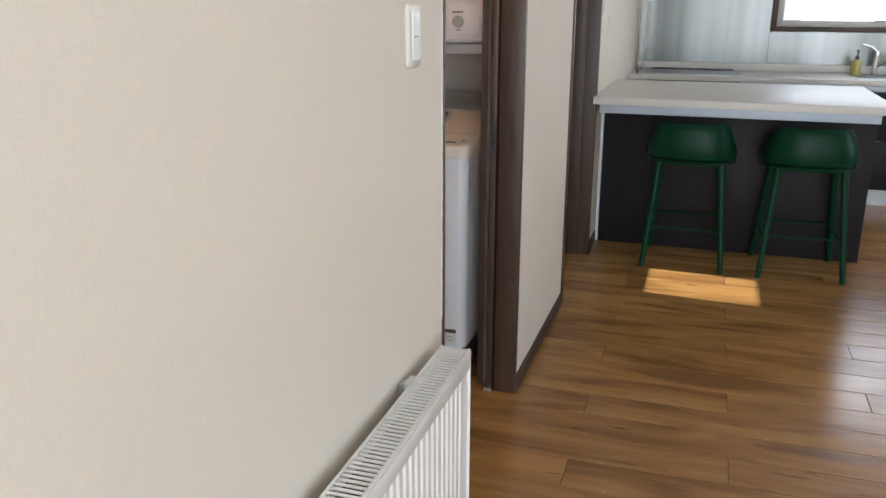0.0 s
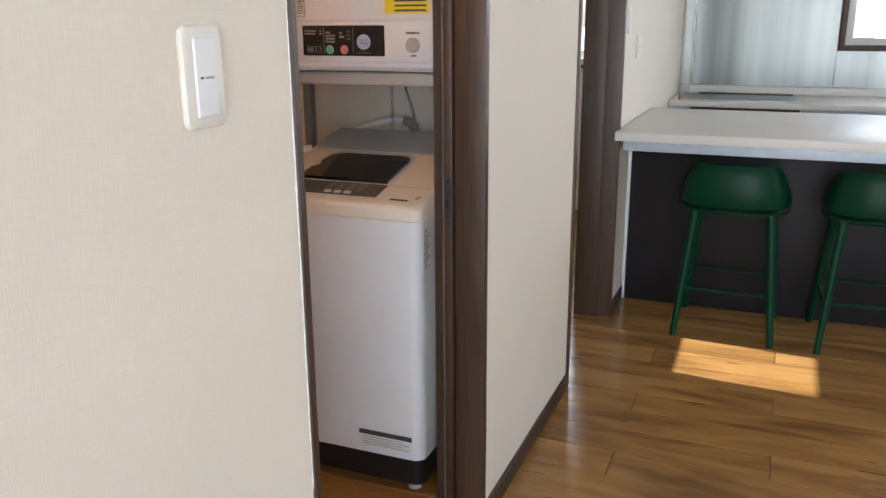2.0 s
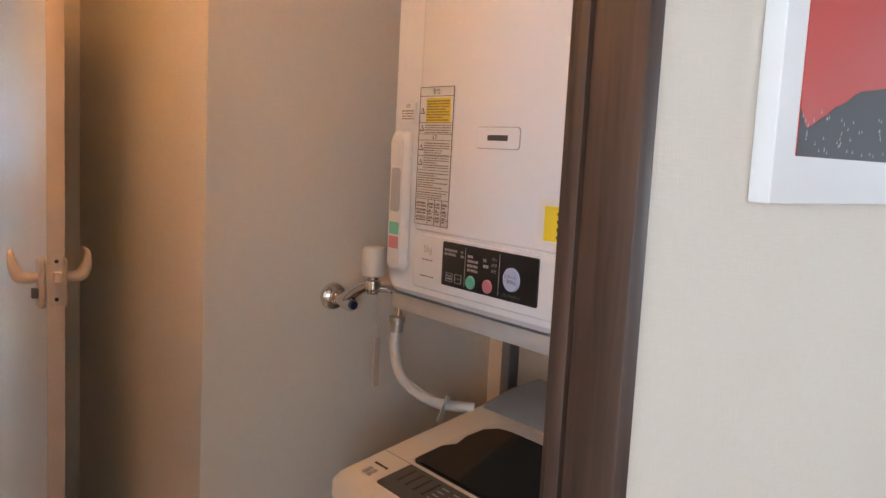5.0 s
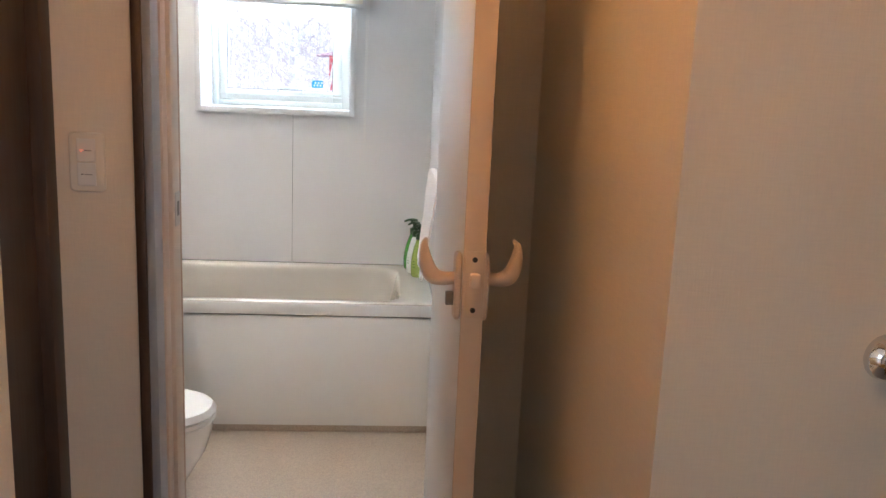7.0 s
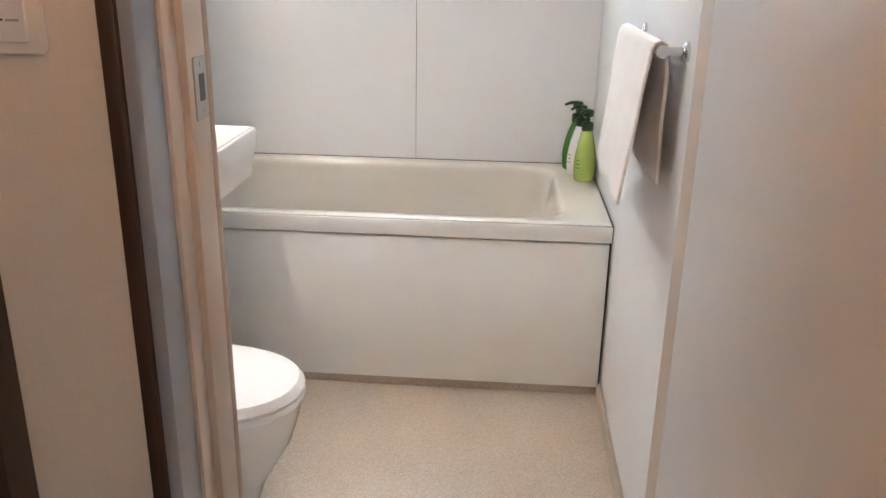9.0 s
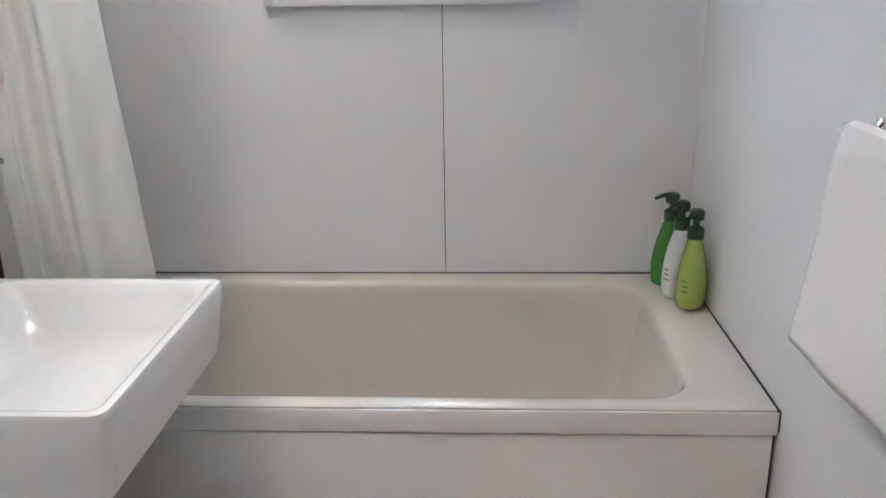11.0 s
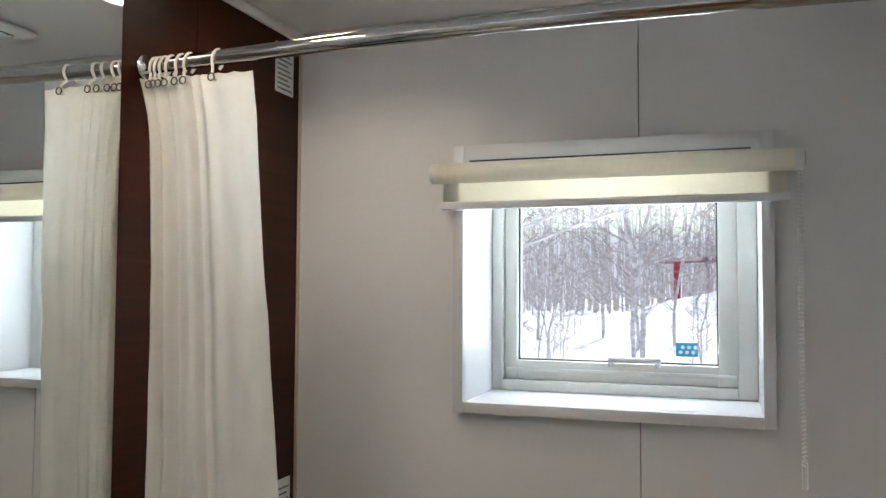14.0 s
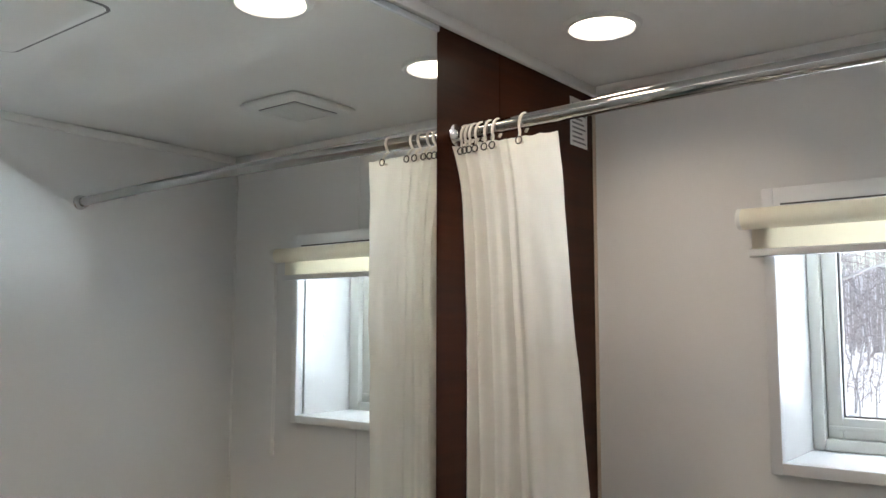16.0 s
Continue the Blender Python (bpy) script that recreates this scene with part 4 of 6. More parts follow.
for fx, fy in ((3.05, 0.26), (3.05, 0.72), (3.51, 0.26), (3.51, 0.72)):
    part("foot", lathe([(0, 0), (0.022, 0), (0.022, 0.014), (0.012, 0.016), (0.012, 0.032)], (fx, fy, 0)), LGREY, W)


def top_z(x):
    return 0.886 + (x - wx0) * 0.215


ring = lambda d, z0, lift: [(px, py, z0 if not lift else top_z(px) + z0) for px, py in rrect(wx0 - 0.004 + d, wx1 + 0.004 - d, wy0 - 0.004 + d, wy1 + 0.004 - d, 0.035)]
part("top_cover", loft([ring(0.006, 0.843, False), ring(0, 0.850, False), ring(0, -0.008, True), ring(0.006, 0.0, True), ring(0.02, 0.002, True)]), WARMWHITE, W, "ivory plastic top")


def on_top(pts, h0, h1):
    return loft([[(px, py, top_z(px) + h0) for px, py in pts], [(px, py, top_z(px) + h1) for px, py in pts]])


lid_pts = [(3.138, 0.372), (3.138, 0.668), (3.205, 0.668), (3.228, 0.650), (3.262, 0.660), (3.305, 0.655), (3.326, 0.632), (3.332, 0.60), (3.332, 0.415), (3.326, 0.388), (3.305, 0.374)]
part("lid", on_top(lid_pts, 0.003, 0.012), SMOKE, W, "black smoked lid")
part("lid_rim", on_top([(3.14, 0.360), (3.14, 0.682), (3.29, 0.682), (3.345, 0.668), (3.37, 0.63), (3.37, 0.40), (3.345, 0.368), (3.29, 0.360)], 0.0005, 0.0045), ENAMEL, W)
part("front_seam", on_top(rrect(3.129, 3.1305, 0.222, 0.758, 0.0005, 2), 0.0012, 0.0026), GREYINK, W)
rear = [[(3.385, 0.228), (3.385, 0.752)], [(3.40, 0.226), (3.40, 0.754)], [(3.47, 0.226), (3.47, 0.754)], [(3.552, 0.232), (3.552, 0.748)]]
bmq = loft([[(x, y, top_z(x) + h) for (x, y), h in zip((a, a, b, b), (0.0, up, up, 0.0))] for (a, b), up in zip(rear, (0.003, 0.010, 0.015, 0.012))])
part("rear_cover", bmq, COVER, W, "smoky grey rear cover")
cp = part("control_panel", on_top(rrect(3.045, 3.128, 0.365, 0.668, 0.006), 0.0005, 0.004), SLATE, W, "grey control panel")
for i in range(4):
    part("slot", on_top(rrect(3.075, 3.118, 0.562 + 0.026 * i, 0.558 + 0.026 * i, 0.002, 3), 0.004, 0.0052), BLACK, cp)
for i in range(3):
    part("button", on_top(rrect(3.052, 3.066, 0.452 + 0.032 * i, 0.474 + 0.032 * i, 0.003, 3), 0.004, 0.006), WHITE, cp)
for i in range(4):
    for j in range(4):
        part("print_bar", on_top(rrect(3.076 + 0.012 * j, 3.079 + 0.012 * j, 0.425 + 0.034 * i, 0.445 + 0.034 * i, 0.001, 2), 0.004, 0.0045), GREYINK, cp)
part("brand_mark", on_top(rrect(3.035, 3.045, 0.262, 0.318, 0.002, 3), 0.0025, 0.003), INK, W, "small dark badge")
for yy in (0.235, 0.70, 0.715):
    part("print_bar", on_top(rrect(3.05, 3.072, yy, yy + 0.012, 0.002, 3), 0.0025, 0.003), GREYINK, W)
part("print_bar", on_top(rrect(3.085, 3.09, 0.69, 0.735, 0.001, 2), 0.0025, 0.003), INK, W)
lb = part("rating_label", box(3.025, 3.075, wy0 - 0.0012, wy0 - 0.0004, 0.70, 0.83), PAPER, W, "grey rating label", smooth=False)
for i in range(15):
    part("print_bar", box(3.028 + 0.004 * ((i * 5) % 3), 3.072 - 0.006 * ((i * 7) % 4), wy0 - 0.0018, wy0 - 0.001, 0.706 + 0.008 * i, 0.7085 + 0.008 * i + 0.0012 * (i % 2)), GREYP, lb, smooth=False)
lb = part("notice_label", box(wx0 - 0.0012, wx0 - 0.0004, 0.245, 0.42, 0.135, 0.19), PAPER, W, "white notice label", smooth=False)
part("notice_head", box(wx0 - 0.0018, wx0 - 0.001, 0.245, 0.42, 0.175, 0.19), INK, lb, smooth=False)
for i in range(4):
    part("print_bar", box(wx0 - 0.0018, wx0 - 0.001, 0.255 + 0.02 * (i % 2), 0.41, 0.142 + 0.008 * i, 0.145 + 0.008 * i), GREYINK, lb, smooth=False)

D = thing("clothes_dryer", "white wall-stand clothes dryer with a black control strip", "clothes dryer", (3.4, 0.51, 1.24))
dy0, dy1, dx, dz0, dz1 = 0.172, 0.856, 3.168, 1.236, 1.90
part("cabinet", slab("x", rrect(dy0, dy1, dz0, dz1, 0.03), dx + 0.045, 3.62), ENAMEL, D)
part("front_shell", slab("x", rrect(dy0 + 0.002, dy1 - 0.002, dz0 + 0.002, dz1 - 0.002, 0.03), dx + 0.045, dx + 0.006, 0.012), ENAMEL, D)
part("door_panel", slab("x", rrect(dy0 + 0.025, 0.752, 1.378, dz1 - 0.03, 0.008), dx + 0.008, dx, 0.003), ENAMEL, D)
part("lower_fascia", slab("x", rrect(dy0 + 0.025, 0.752, 1.262, 1.373, 0.014), dx + 0.008, dx, 0.003), ENAMEL, D)
hg = part("door_grip", slab("x", rrect(0.772, 0.832, 1.285, 1.575, 0.016), dx + 0.01, dx - 0.014, 0.008), WHITE, D, "moulded white door grip")
part("recess", slab("x", rrect(0.786, 0.818, 1.41, 1.50, 0.008), dx - 0.0145, dx - 0.0155), LGREY, hg)
part("latch_cover", slab("x", rrect(0.784, 0.822, 1.505, 1.556, 0.004), dx - 0.014, dx - 0.018, 0.002), WHITE, hg)
part("sticker", box(dx - 0.0155, dx - 0.0142, 0.786, 0.818, 1.363, 1.388), MINT, hg, smooth=False)
part("sticker", box(dx - 0.0155, dx - 0.0142, 0.786, 0.818, 1.334, 1.359), ROSE, hg, smooth=False)
pl = part("control_strip", slab("x", rrect(0.384, 0.650, 1.281, 1.366, 0.004), dx, dx - 0.003, 0.001), BLACK, D, "black control strip")
xs = dx - 0.0035
for y, z, r, m in ((0.560, 1.298, 0.0125, MINT), (0.512, 1.298, 0.0125, ROSE), (0.449, 1.32, 0.0215, SKYB)):
    part("button", lathe([(0, -0.004), (r * 0.9, -0.004), (r, -0.002), (r, 0.001)], (dx - 0.003, y, z), "x", 20), m, pl)


def strip_words(text, size, y, z, m, up=dx - 0.0036):
    at = Matrix.Translation((up, y, z)) @ Matrix.Rotation(radians(-90), 4, "Z") @ Matrix.Rotation(radians(90), 4, "X")
    part("lettering", words(text, size, at, D), m, pl, smooth=False)


part("fine_print", print_rows(0.604, 0.642, 1.340, 1.356, 0.0078, xs, 21, 0.6), GREYINK, pl, smooth=False)
part("fine_print", print_rows(0.584, 0.593, 1.340, 1.356, 0.0078, xs, 22, 0.6), GREYINK, pl, smooth=False)
part("fine_print", print_rows(0.542, 0.572, 1.318, 1.352, 0.0085, xs, 23, 0.6), GREYINK, pl, smooth=False)
part("fine_print", print_rows(0.512, 0.527, 1.324, 1.352, 0.0105, xs, 24, 0.55), GREYINK, pl, smooth=False)
for k, t in enumerate(("15分", "30分", "60分")):
    strip_words(t, 0.0075, 0.497, 1.349 - 0.0105 * k, GREYINK)
strip_words("これっきりボタン", 0.006, 0.449, 1.290, GREYINK)
for y in (0.5785, 0.4825):
    part("divider", box(xs - 0.0003, xs + 0.0004, y, y + 0.0007, 1.287, 1.361), GREYINK, pl, smooth=False)
for y in (0.625, 0.598):
    ky = merge(box(xs - 0.0003, xs + 0.0004, y - 0.010, y + 0.010, 1.290, 1.2908), box(xs - 0.0003, xs + 0.0004, y - 0.010, y + 0.010, 1.3062, 1.307), box(xs - 0.0003, xs + 0.0004, y - 0.010, y - 0.0092, 1.2908, 1.3062), box(xs - 0.0003, xs + 0.0004, y + 0.0092, y + 0.010, 1.2908, 1.3062))
    part("key_outline", ky, GREYINK, pl, smooth=False)
strip_words("ヒーター", 0.005, 0.598, 1.2985, GREYINK)
part("fine_print", print_rows(0.617, 0.633, 1.293, 1.305, 0.0055, xs, 26, 0.6), GREYINK, pl, smooth=False)
TX = Matrix.Translation((dx - 0.0075, 0.449, 1.32)) @ Matrix.Rotation(radians(-90), 4, "Z") @ Matrix.Rotation(radians(90), 4, "X")
part("lettering", words("スタート\n一時停止", 0.0085, TX, D), INK, pl, smooth=False)
part("dial", lathe([(0, -0.012), (0.017, -0.012), (0.02, -0.008), (0.021, 0), (0.021, 0.002)], (dx, 0.296, 1.312), "x", 24), LGREY, D, "round grey power button")
part("fine_print", print_rows(0.274, 0.318, 1.341, 1.350, 0.008, dx - 0.0006, 31, 0.7), INK, D, smooth=False)
part("fine_print", print_rows(0.287, 0.305, 1.280, 1.287, 0.006, dx - 0.0006, 32, 0.7), INK, D, smooth=False)
part("fine_print", print_rows(0.682, 0.718, 1.318, 1.325, 0.0045, dx - 0.0006, 33, 0.6), GREYP, D, smooth=False)
part("fine_print", print_rows(0.678, 0.722, 1.286, 1.292, 0.0045, dx - 0.0006, 34, 0.6), GREYP, D, smooth=False)
TX = Matrix.Translation((dx - 0.001, 0.70, 1.343)) @ Matrix.Rotation(radians(-90), 4, "Z") @ Matrix.Rotation(radians(90), 4, "X")
part("lettering", words("5kg", 0.02, TX, D), GREYINK, D, smooth=False)
lg = part("badge", slab("x", rrect(0.451, 0.567, 1.546, 1.586, 0.008), dx, dx - 0.002, 0.0007), GREYINK, D, "outlined white badge")
part("badge_face", slab("x", rrect(0.4525, 0.5655, 1.5475, 1.5845, 0.007), dx - 0.002, dx - 0.0024), ENAMEL, lg)
part("badge_bar", box(dx - 0.003, dx - 0.0024, 0.482, 0.536, 1.561, 1.571), INK, lg, smooth=False)
lb = part("caution_label", box(dx - 0.0012, dx - 0.0002, 0.640, 0.748, 1.392, 1.66), PAPER, D, "printed caution label with a yellow block", smooth=False)
part("yellow_block", box(dx - 0.0018, dx - 0.001, 0.648, 0.726, 1.592, 1.640), YELLOW, lb, smooth=False)

xp = dx - 0.0021
for z0, z1 in ((1.572, 1.591), (1.528, 1.556), (1.500, 1.527), (1.462, 1.497), (1.444, 1.459)):
    part("fine_print", print_rows(0.645, 0.728 if z1 > 1.5 else 0.744, z0, z1, 0.0046, xp, int(z0 * 1000)), GREYP, lb, smooth=False)
part("fine_print", print_rows(0.651, 0.724, 1.595, 1.638, 0.0052, xp - 0.0004, 5), GREYP, lb, smooth=False)
for z in (1.661, 1.6435, 1.592, 1.570, 1.558, 1.527, 1.499, 1.460, 1.442, 1.432, 1.418, 1.404, 1.391):
    part("rule", box(xp, dx - 0.001, 0.640, 0.748, z, z + 0.0009), INK, lb, smooth=False)
for y in (0.640, 0.7472):
    part("rule", box(xp, dx - 0.001, y, y + 0.0009, 1.392, 1.661), INK, lb, smooth=False)
for y in (0.662, 0.684, 0.706):
    part("rule", box(xp, dx - 0.001, y, y + 0.0008, 1.392, 1.442), INK, lb, smooth=False)
for y in (0.642, 0.664, 0.686, 0.709):
    part("fine_print", print_rows(y + 0.003, y + (0.017 if y < 0.7 else 0.034), 1.394, 1.440, 0.0068, xp, int(y * 900)), GREYP, lb, smooth=False)
for z in (1.610, 1.576, 1.538, 1.509):
    tri = [(0.731, z), (0.745, z), (0.738, z + 0.012)]
    hole = [(0.7338, z + 0.0018), (0.7422, z + 0.0018), (0.738, z + 0.009)]
    part("warning_sign", slab("x", tri, dx - 0.001, xp), INK, lb, smooth=False)
    part("warning_sign_face", slab("x", hole, xp, xp - 0.0003), PAPER, lb, smooth=False)
TX = Matrix.Translation((dx - 0.0024, 0.694, 1.652)) @ Matrix.Rotation(radians(-90), 4, "Z") @ Matrix.Rotation(radians(90), 4, "X")
part("lettering", words("警告", 0.012, TX, D), INK, lb, smooth=False)
TX = Matrix.Translation((dx - 0.0024, 0.694, 1.564)) @ Matrix.Rotation(radians(-90), 4, "Z") @ Matrix.Rotation(radians(90), 4, "X")
part("lettering", words("注意", 0.0095, TX, D), INK, lb, smooth=False)
lb = part("notice_label", box(dx - 0.0012, dx + 0.007, 0.765, 0.812, 1.592, 1.632), PAPER, D, smooth=False)
part("fine_print", print_rows(0.768, 0.809, 1.594, 1.620, 0.0052, dx - 0.0016, 12), GREYP, lb, smooth=False)
TX = Matrix.Translation((dx - 0.0018, 0.789, 1.626)) @ Matrix.Rotation(radians(-90), 4, "Z") @ Matrix.Rotation(radians(90), 4, "X")
part("lettering", words("注意", 0.0085, TX, D), INK, lb, smooth=False)
lb = part("notice_label", box(dx - 0.0012, dx - 0.0002, 0.235, 0.396, 1.392, 1.468), PAPER, D, smooth=False)
part("yellow_block", box(dx - 0.0018, dx - 0.001, 0.245, 0.380, 1.398, 1.456), YELLOW, lb, smooth=False)
for i in range(4):
    part("print_bar", box(dx - 0.0024, dx - 0.0014, 0.255, 0.350, 1.403 + 0.013 * i, 1.408 + 0.013 * i), INK, lb, smooth=False)

F = thing("dryer_stand", "grey steel frame carrying the dryer over the washer", "dryer stand", (3.4, 0.51, 0))
part("tray", merge(box(3.20, 3.63, 0.16, 0.86, 1.195, 1.234, 0.004), box(3.192, 3.202, 0.165, 0.855, 1.198, 1.232, 0.002)), LGREY, F)
for yy in (0.155, 0.845):
    part("upright", box(3.585, 3.62, yy + 0.045 * (yy > 0.5), yy + 0.03 + 0.045 * (yy > 0.5), 0.0, 1.195, 0.003), GREYP, F)

T = thing("wall_tap", "chrome washing machine tap with an ivory cap", "tap", (3.16, 1.05, 1.19))
part("rosette", lathe([(0, -0.018), (0.014, -0.018), (0.018, -0.013), (0.03, -0.008), (0.033, 0)], (3.16, 1.05, 1.19), "y", 24), CHROME, T)
part("arm", tube([(3.16, 1.035, 1.19), (3.162, 1.0, 1.192), (3.175, 0.972, 1.215), (3.19, 0.945, 1.232)], [0.014, 0.0165, 0.0135], 14, 5), CHROME, T)
part("spindle", lathe([(0, -0.03), (0.013, -0.03), (0.0165, -0.02), (0.0165, 0.0)], (3.166, 1.0, 1.182), "y", 16), CHROME, T)
part("spindle_cap", lathe([(0, -0.036), (0.0095, -0.036), (0.0095, -0.03)], (3.166, 1.0, 1.182), "y", 14), NAVY, T, "dark blue tap marker")
part("valve_body", lathe([(0, 0), (0.012, 0), (0.014, 0.008), (0.018, 0.012), (0.018, 0.03), (0.012, 0.034), (0.012, 0.045)], (3.194, 0.934, 1.212)), CHROME, T)
part("cap", lathe([(0.020, 0.04), (0.0255, 0.044), (0.027, 0.05), (0.026, 0.098), (0.023, 0.106), (0, 0.108)], (3.194, 0.934, 1.212)), WARMWHITE, T, "ivory plastic tap cap")
part("outlet", tube([(3.20, 0.934, 1.225), (3.235, 0.915, 1.222), (3.245, 0.905, 1.20), (3.245, 0.905, 1.16)], 0.010, 12, 4), CHROME, T)
part("coupling", lathe([(0.011, 0), (0.015, 0.002), (0.015, 0.022), (0.019, 0.024), (0.019, 0.036), (0.011, 0.04)], (3.245, 0.905, 1.125)), IRON, T)
part("hanging_tag", merge(tube([(3.205, 0.93, 1.215), (3.203, 0.925, 1.12)], 0.0008, 5), box(3.1985, 3.2125, 0.922, 0.928, 1.0, 1.11)), PINKP, T, "paper tag on a thread")
HS = thing("inlet_hose", "pale grey ribbed hose from tap to washer", "hose", (3.3, 0.85, 0.95))
part("hose", tube([(3.245, 0.905, 1.13), (3.242, 0.905, 1.09), (3.25, 0.89, 1.03), (3.275, 0.865, 0.995), (3.31, 0.82, 0.972), (3.37, 0.765, 0.968)], 0.0125, 12, 8), HOSE, HS)
part("tag", turned(box(-0.028, 0.028, -0.001, 0.001, -0.03, 0.03), pose(3.31, 0.80, 0.965, 15, 20, 40)), PAPER, HS, "folded white paper tag")
DH = thing("drain_hose", "white hose looped behind the washer", "hose", (3.55, 0.4, 0.95))
part("hose", tube([(3.575, 0.76, 0.985), (3.59, 0.70, 1.008), (3.60, 0.62, 1.035), (3.60, 0.555, 1.046), (3.605, 0.50, 1.03)], 0.0115, 12, 6), WHITE, DH)
part("elbow", tube([(3.60, 0.53, 1.045), (3.605, 0.497, 1.03), (3.605, 0.49, 0.985)], 0.017, 12, 4), GREYP, DH)
bmq = bmesh.new()
for i in range(13):
    q = tube([Vector((3.565, 0.557, 1.188 - 0.0155 * i)) + Vector((0.0045 * math.cos(a) * (i % 2), 0.0045 * math.cos(a) * (1 - i % 2), 0.0095 * math.sin(a))) for a in (2 * math.pi * k / 10 for k in range(11))], 0.0014, 5)
    bmq = merge(bmq, q)
part("chain", bmq, IRON, DH, "fine steel link chain")
CB = thing("power_cable", "dark power cable hanging behind the dryer", "cable", (3.6, 0.33, 1.05))
part("cable", tube([(3.62, 0.53, 1.195), (3.61, 0.525, 1.15), (3.612, 0.505, 1.09), (3.615, 0.495, 1.04)], 0.004, 8, 5), BLACK, CB)

# detergent jug on the floor
J = thing("detergent_jug", "cream detergent jug with a teal cap on the floor", "detergent jug", (2.93, 0.80, 0))


def jug_ring(z, hx, hy, r, cy=0.715):
    return [(px, py, z) for px, py in rrect(2.945 - hx, 2.945 + hx, cy - hy, cy + hy, r)]


part("body", loft([jug_ring(0.0, 0.036, 0.063, 0.02), jug_ring(0.008, 0.04, 0.07, 0.025), jug_ring(0.085, 0.04, 0.07, 0.025), jug_ring(0.12, 0.039, 0.062, 0.026, 0.712), jug_ring(0.15, 0.035, 0.048, 0.026, 0.716), jug_ring(0.170, 0.026, 0.032, 0.022, 0.721), jug_ring(0.178, 0.021, 0.022, 0.0205, 0.722), jug_ring(0.196, 0.0205, 0.0205, 0.02, 0.722)]), JUG, J)
part("handle", tube([(2.945, 0.745, 0.158), (2.945, 0.788, 0.166), (2.945, 0.835, 0.142), (2.945, 0.860, 0.095), (2.945, 0.852, 0.045), (2.945, 0.81, 0.018), (2.945, 0.77, 0.018)], [0.016, 0.0155, 0.015, 0.016, 0.018], 14, 6), JUG, J)
part("cap", lathe([(0.023, 0.0), (0.024, 0.004), (0.0235, 0.022), (0.018, 0.025), (0.0165, 0.048), (0, 0.05)], (2.945, 0.722, 0.192)), TEAL, J, "teal screw cap")
lb = part("label", box(2.9035, 2.9048, 0.665, 0.765, 0.02, 0.105), LILAC, J, "lilac and white printed label", smooth=False)
for i in range(4):
    part("print_bar", box(2.9028, 2.9036, 0.675, 0.755 - 0.012 * (i % 2), 0.032 + 0.015 * i, 0.038 + 0.015 * i), WHITE, lb, smooth=False)

switch_plate(1.731, 1.814, 1.251, 1.392, 2.03, 2, "ivory double rocker switch with a red indicator", leds=(1,))

# bathroom door, standing open into the hall
BD = thing("door_3", "white bathroom door standing open, pale edge, lever handles", "door", (2.62, 1.65, 0), kind="structure")
part("door_leaf", box(2.6025, 2.6335, 1.314, 2.023, 0.012, 2.02, 0.001), DOORW, BD)
part("edge_band", box(2.6, 2.636, 1.309, 1.3138, 0.012, 2.02, 0.001), PINKP, BD, "pale edge strip")
for z in (0.3, 1.05, 1.8):
    part("hinge", tube([(2.641, 2.015, z - 0.05), (2.641, 2.015, z + 0.05)], 0.007, 10), IRON, BD)
pt = part("latch_plate", box(2.605, 2.632, 1.3065, 1.309, 1.161, 1.271, 0.0005), PINKP, BD, "latch plate with two screws")
for z in (1.174, 1.258):
    part("screw", lathe([(0, -0.001), (0.0045, -0.001), (0.0045, 0.001)], (2.6185, 1.3065, z), "y", 10), BLACK, pt)
part("latch_bolt", box(2.611, 2.628, 1.294, 1.308, 1.213, 1.236, 0.003), HANDLE, pt)
for sg in (-1, 1):
    x0 = 2.601 if sg < 0 else 2.635
    esc = part("escutcheon", slab("x", rrect(1.325, 1.37, 1.150, 1.262, 0.012), x0, x0 + sg * 0.011, 0.003), HANDLE, BD, "cream plastic backplate")
    yh = 1.352
    pts = [(x0 + sg * 0.008, yh, 1.218), (x0 + sg * 0.030, yh, 1.216), (x0 + sg * 0.048, yh + 0.002, 1.222), (x0 + sg * 0.058, yh + 0.004, 1.243), (x0 + sg * 0.062, yh + 0.012, 1.268), (x0 + sg * 0.058, yh + 0.03, 1.277)]
    part("lever", tube(pts, [0.0105, 0.0118, 0.0148, 0.0118, 0.0068, 0.0035], 16, 6), HANDLE, BD, "cream curved lever handle")
part("thumb_turn", merge(box(2.577, 2.592, 1.343, 1.358, 1.172, 1.194, 0.002), tube([(2.592, 1.35, 1.185), (2.602, 1.35, 1.185)], 0.006, 10)), GREYP, BD, "small grey lock turn")
hl = thing("ceiling_light", "small round recessed ceiling light in the hall", "ceiling light", (2.32, 0.858, H))
part("ring", lathe([(0.05, 0), (0.062, -0.004), (0.066, 0), (0.066, 0.02)], (2.32, 0.858, H - 0.001)), WHITE, hl)

# ------------------------------------------------------------ bathroom things
B = thing("bathtub", "cream acrylic bathtub with a white front panel", "bathtub", (1.9, 3.9, 0))
ty0, ty1, tx0, tx1, tz = 3.488, 4.307, X0 + 0.002, 2.7215, 0.603


def tr(ix0, ix1, iy0, iy1, r, z):
    return [(px, py, z) for px, py in rrect(tx0 + ix0, tx1 - ix1, ty0 + iy0, ty1 - iy1, r, 8)]


RIM = tz + 0.001
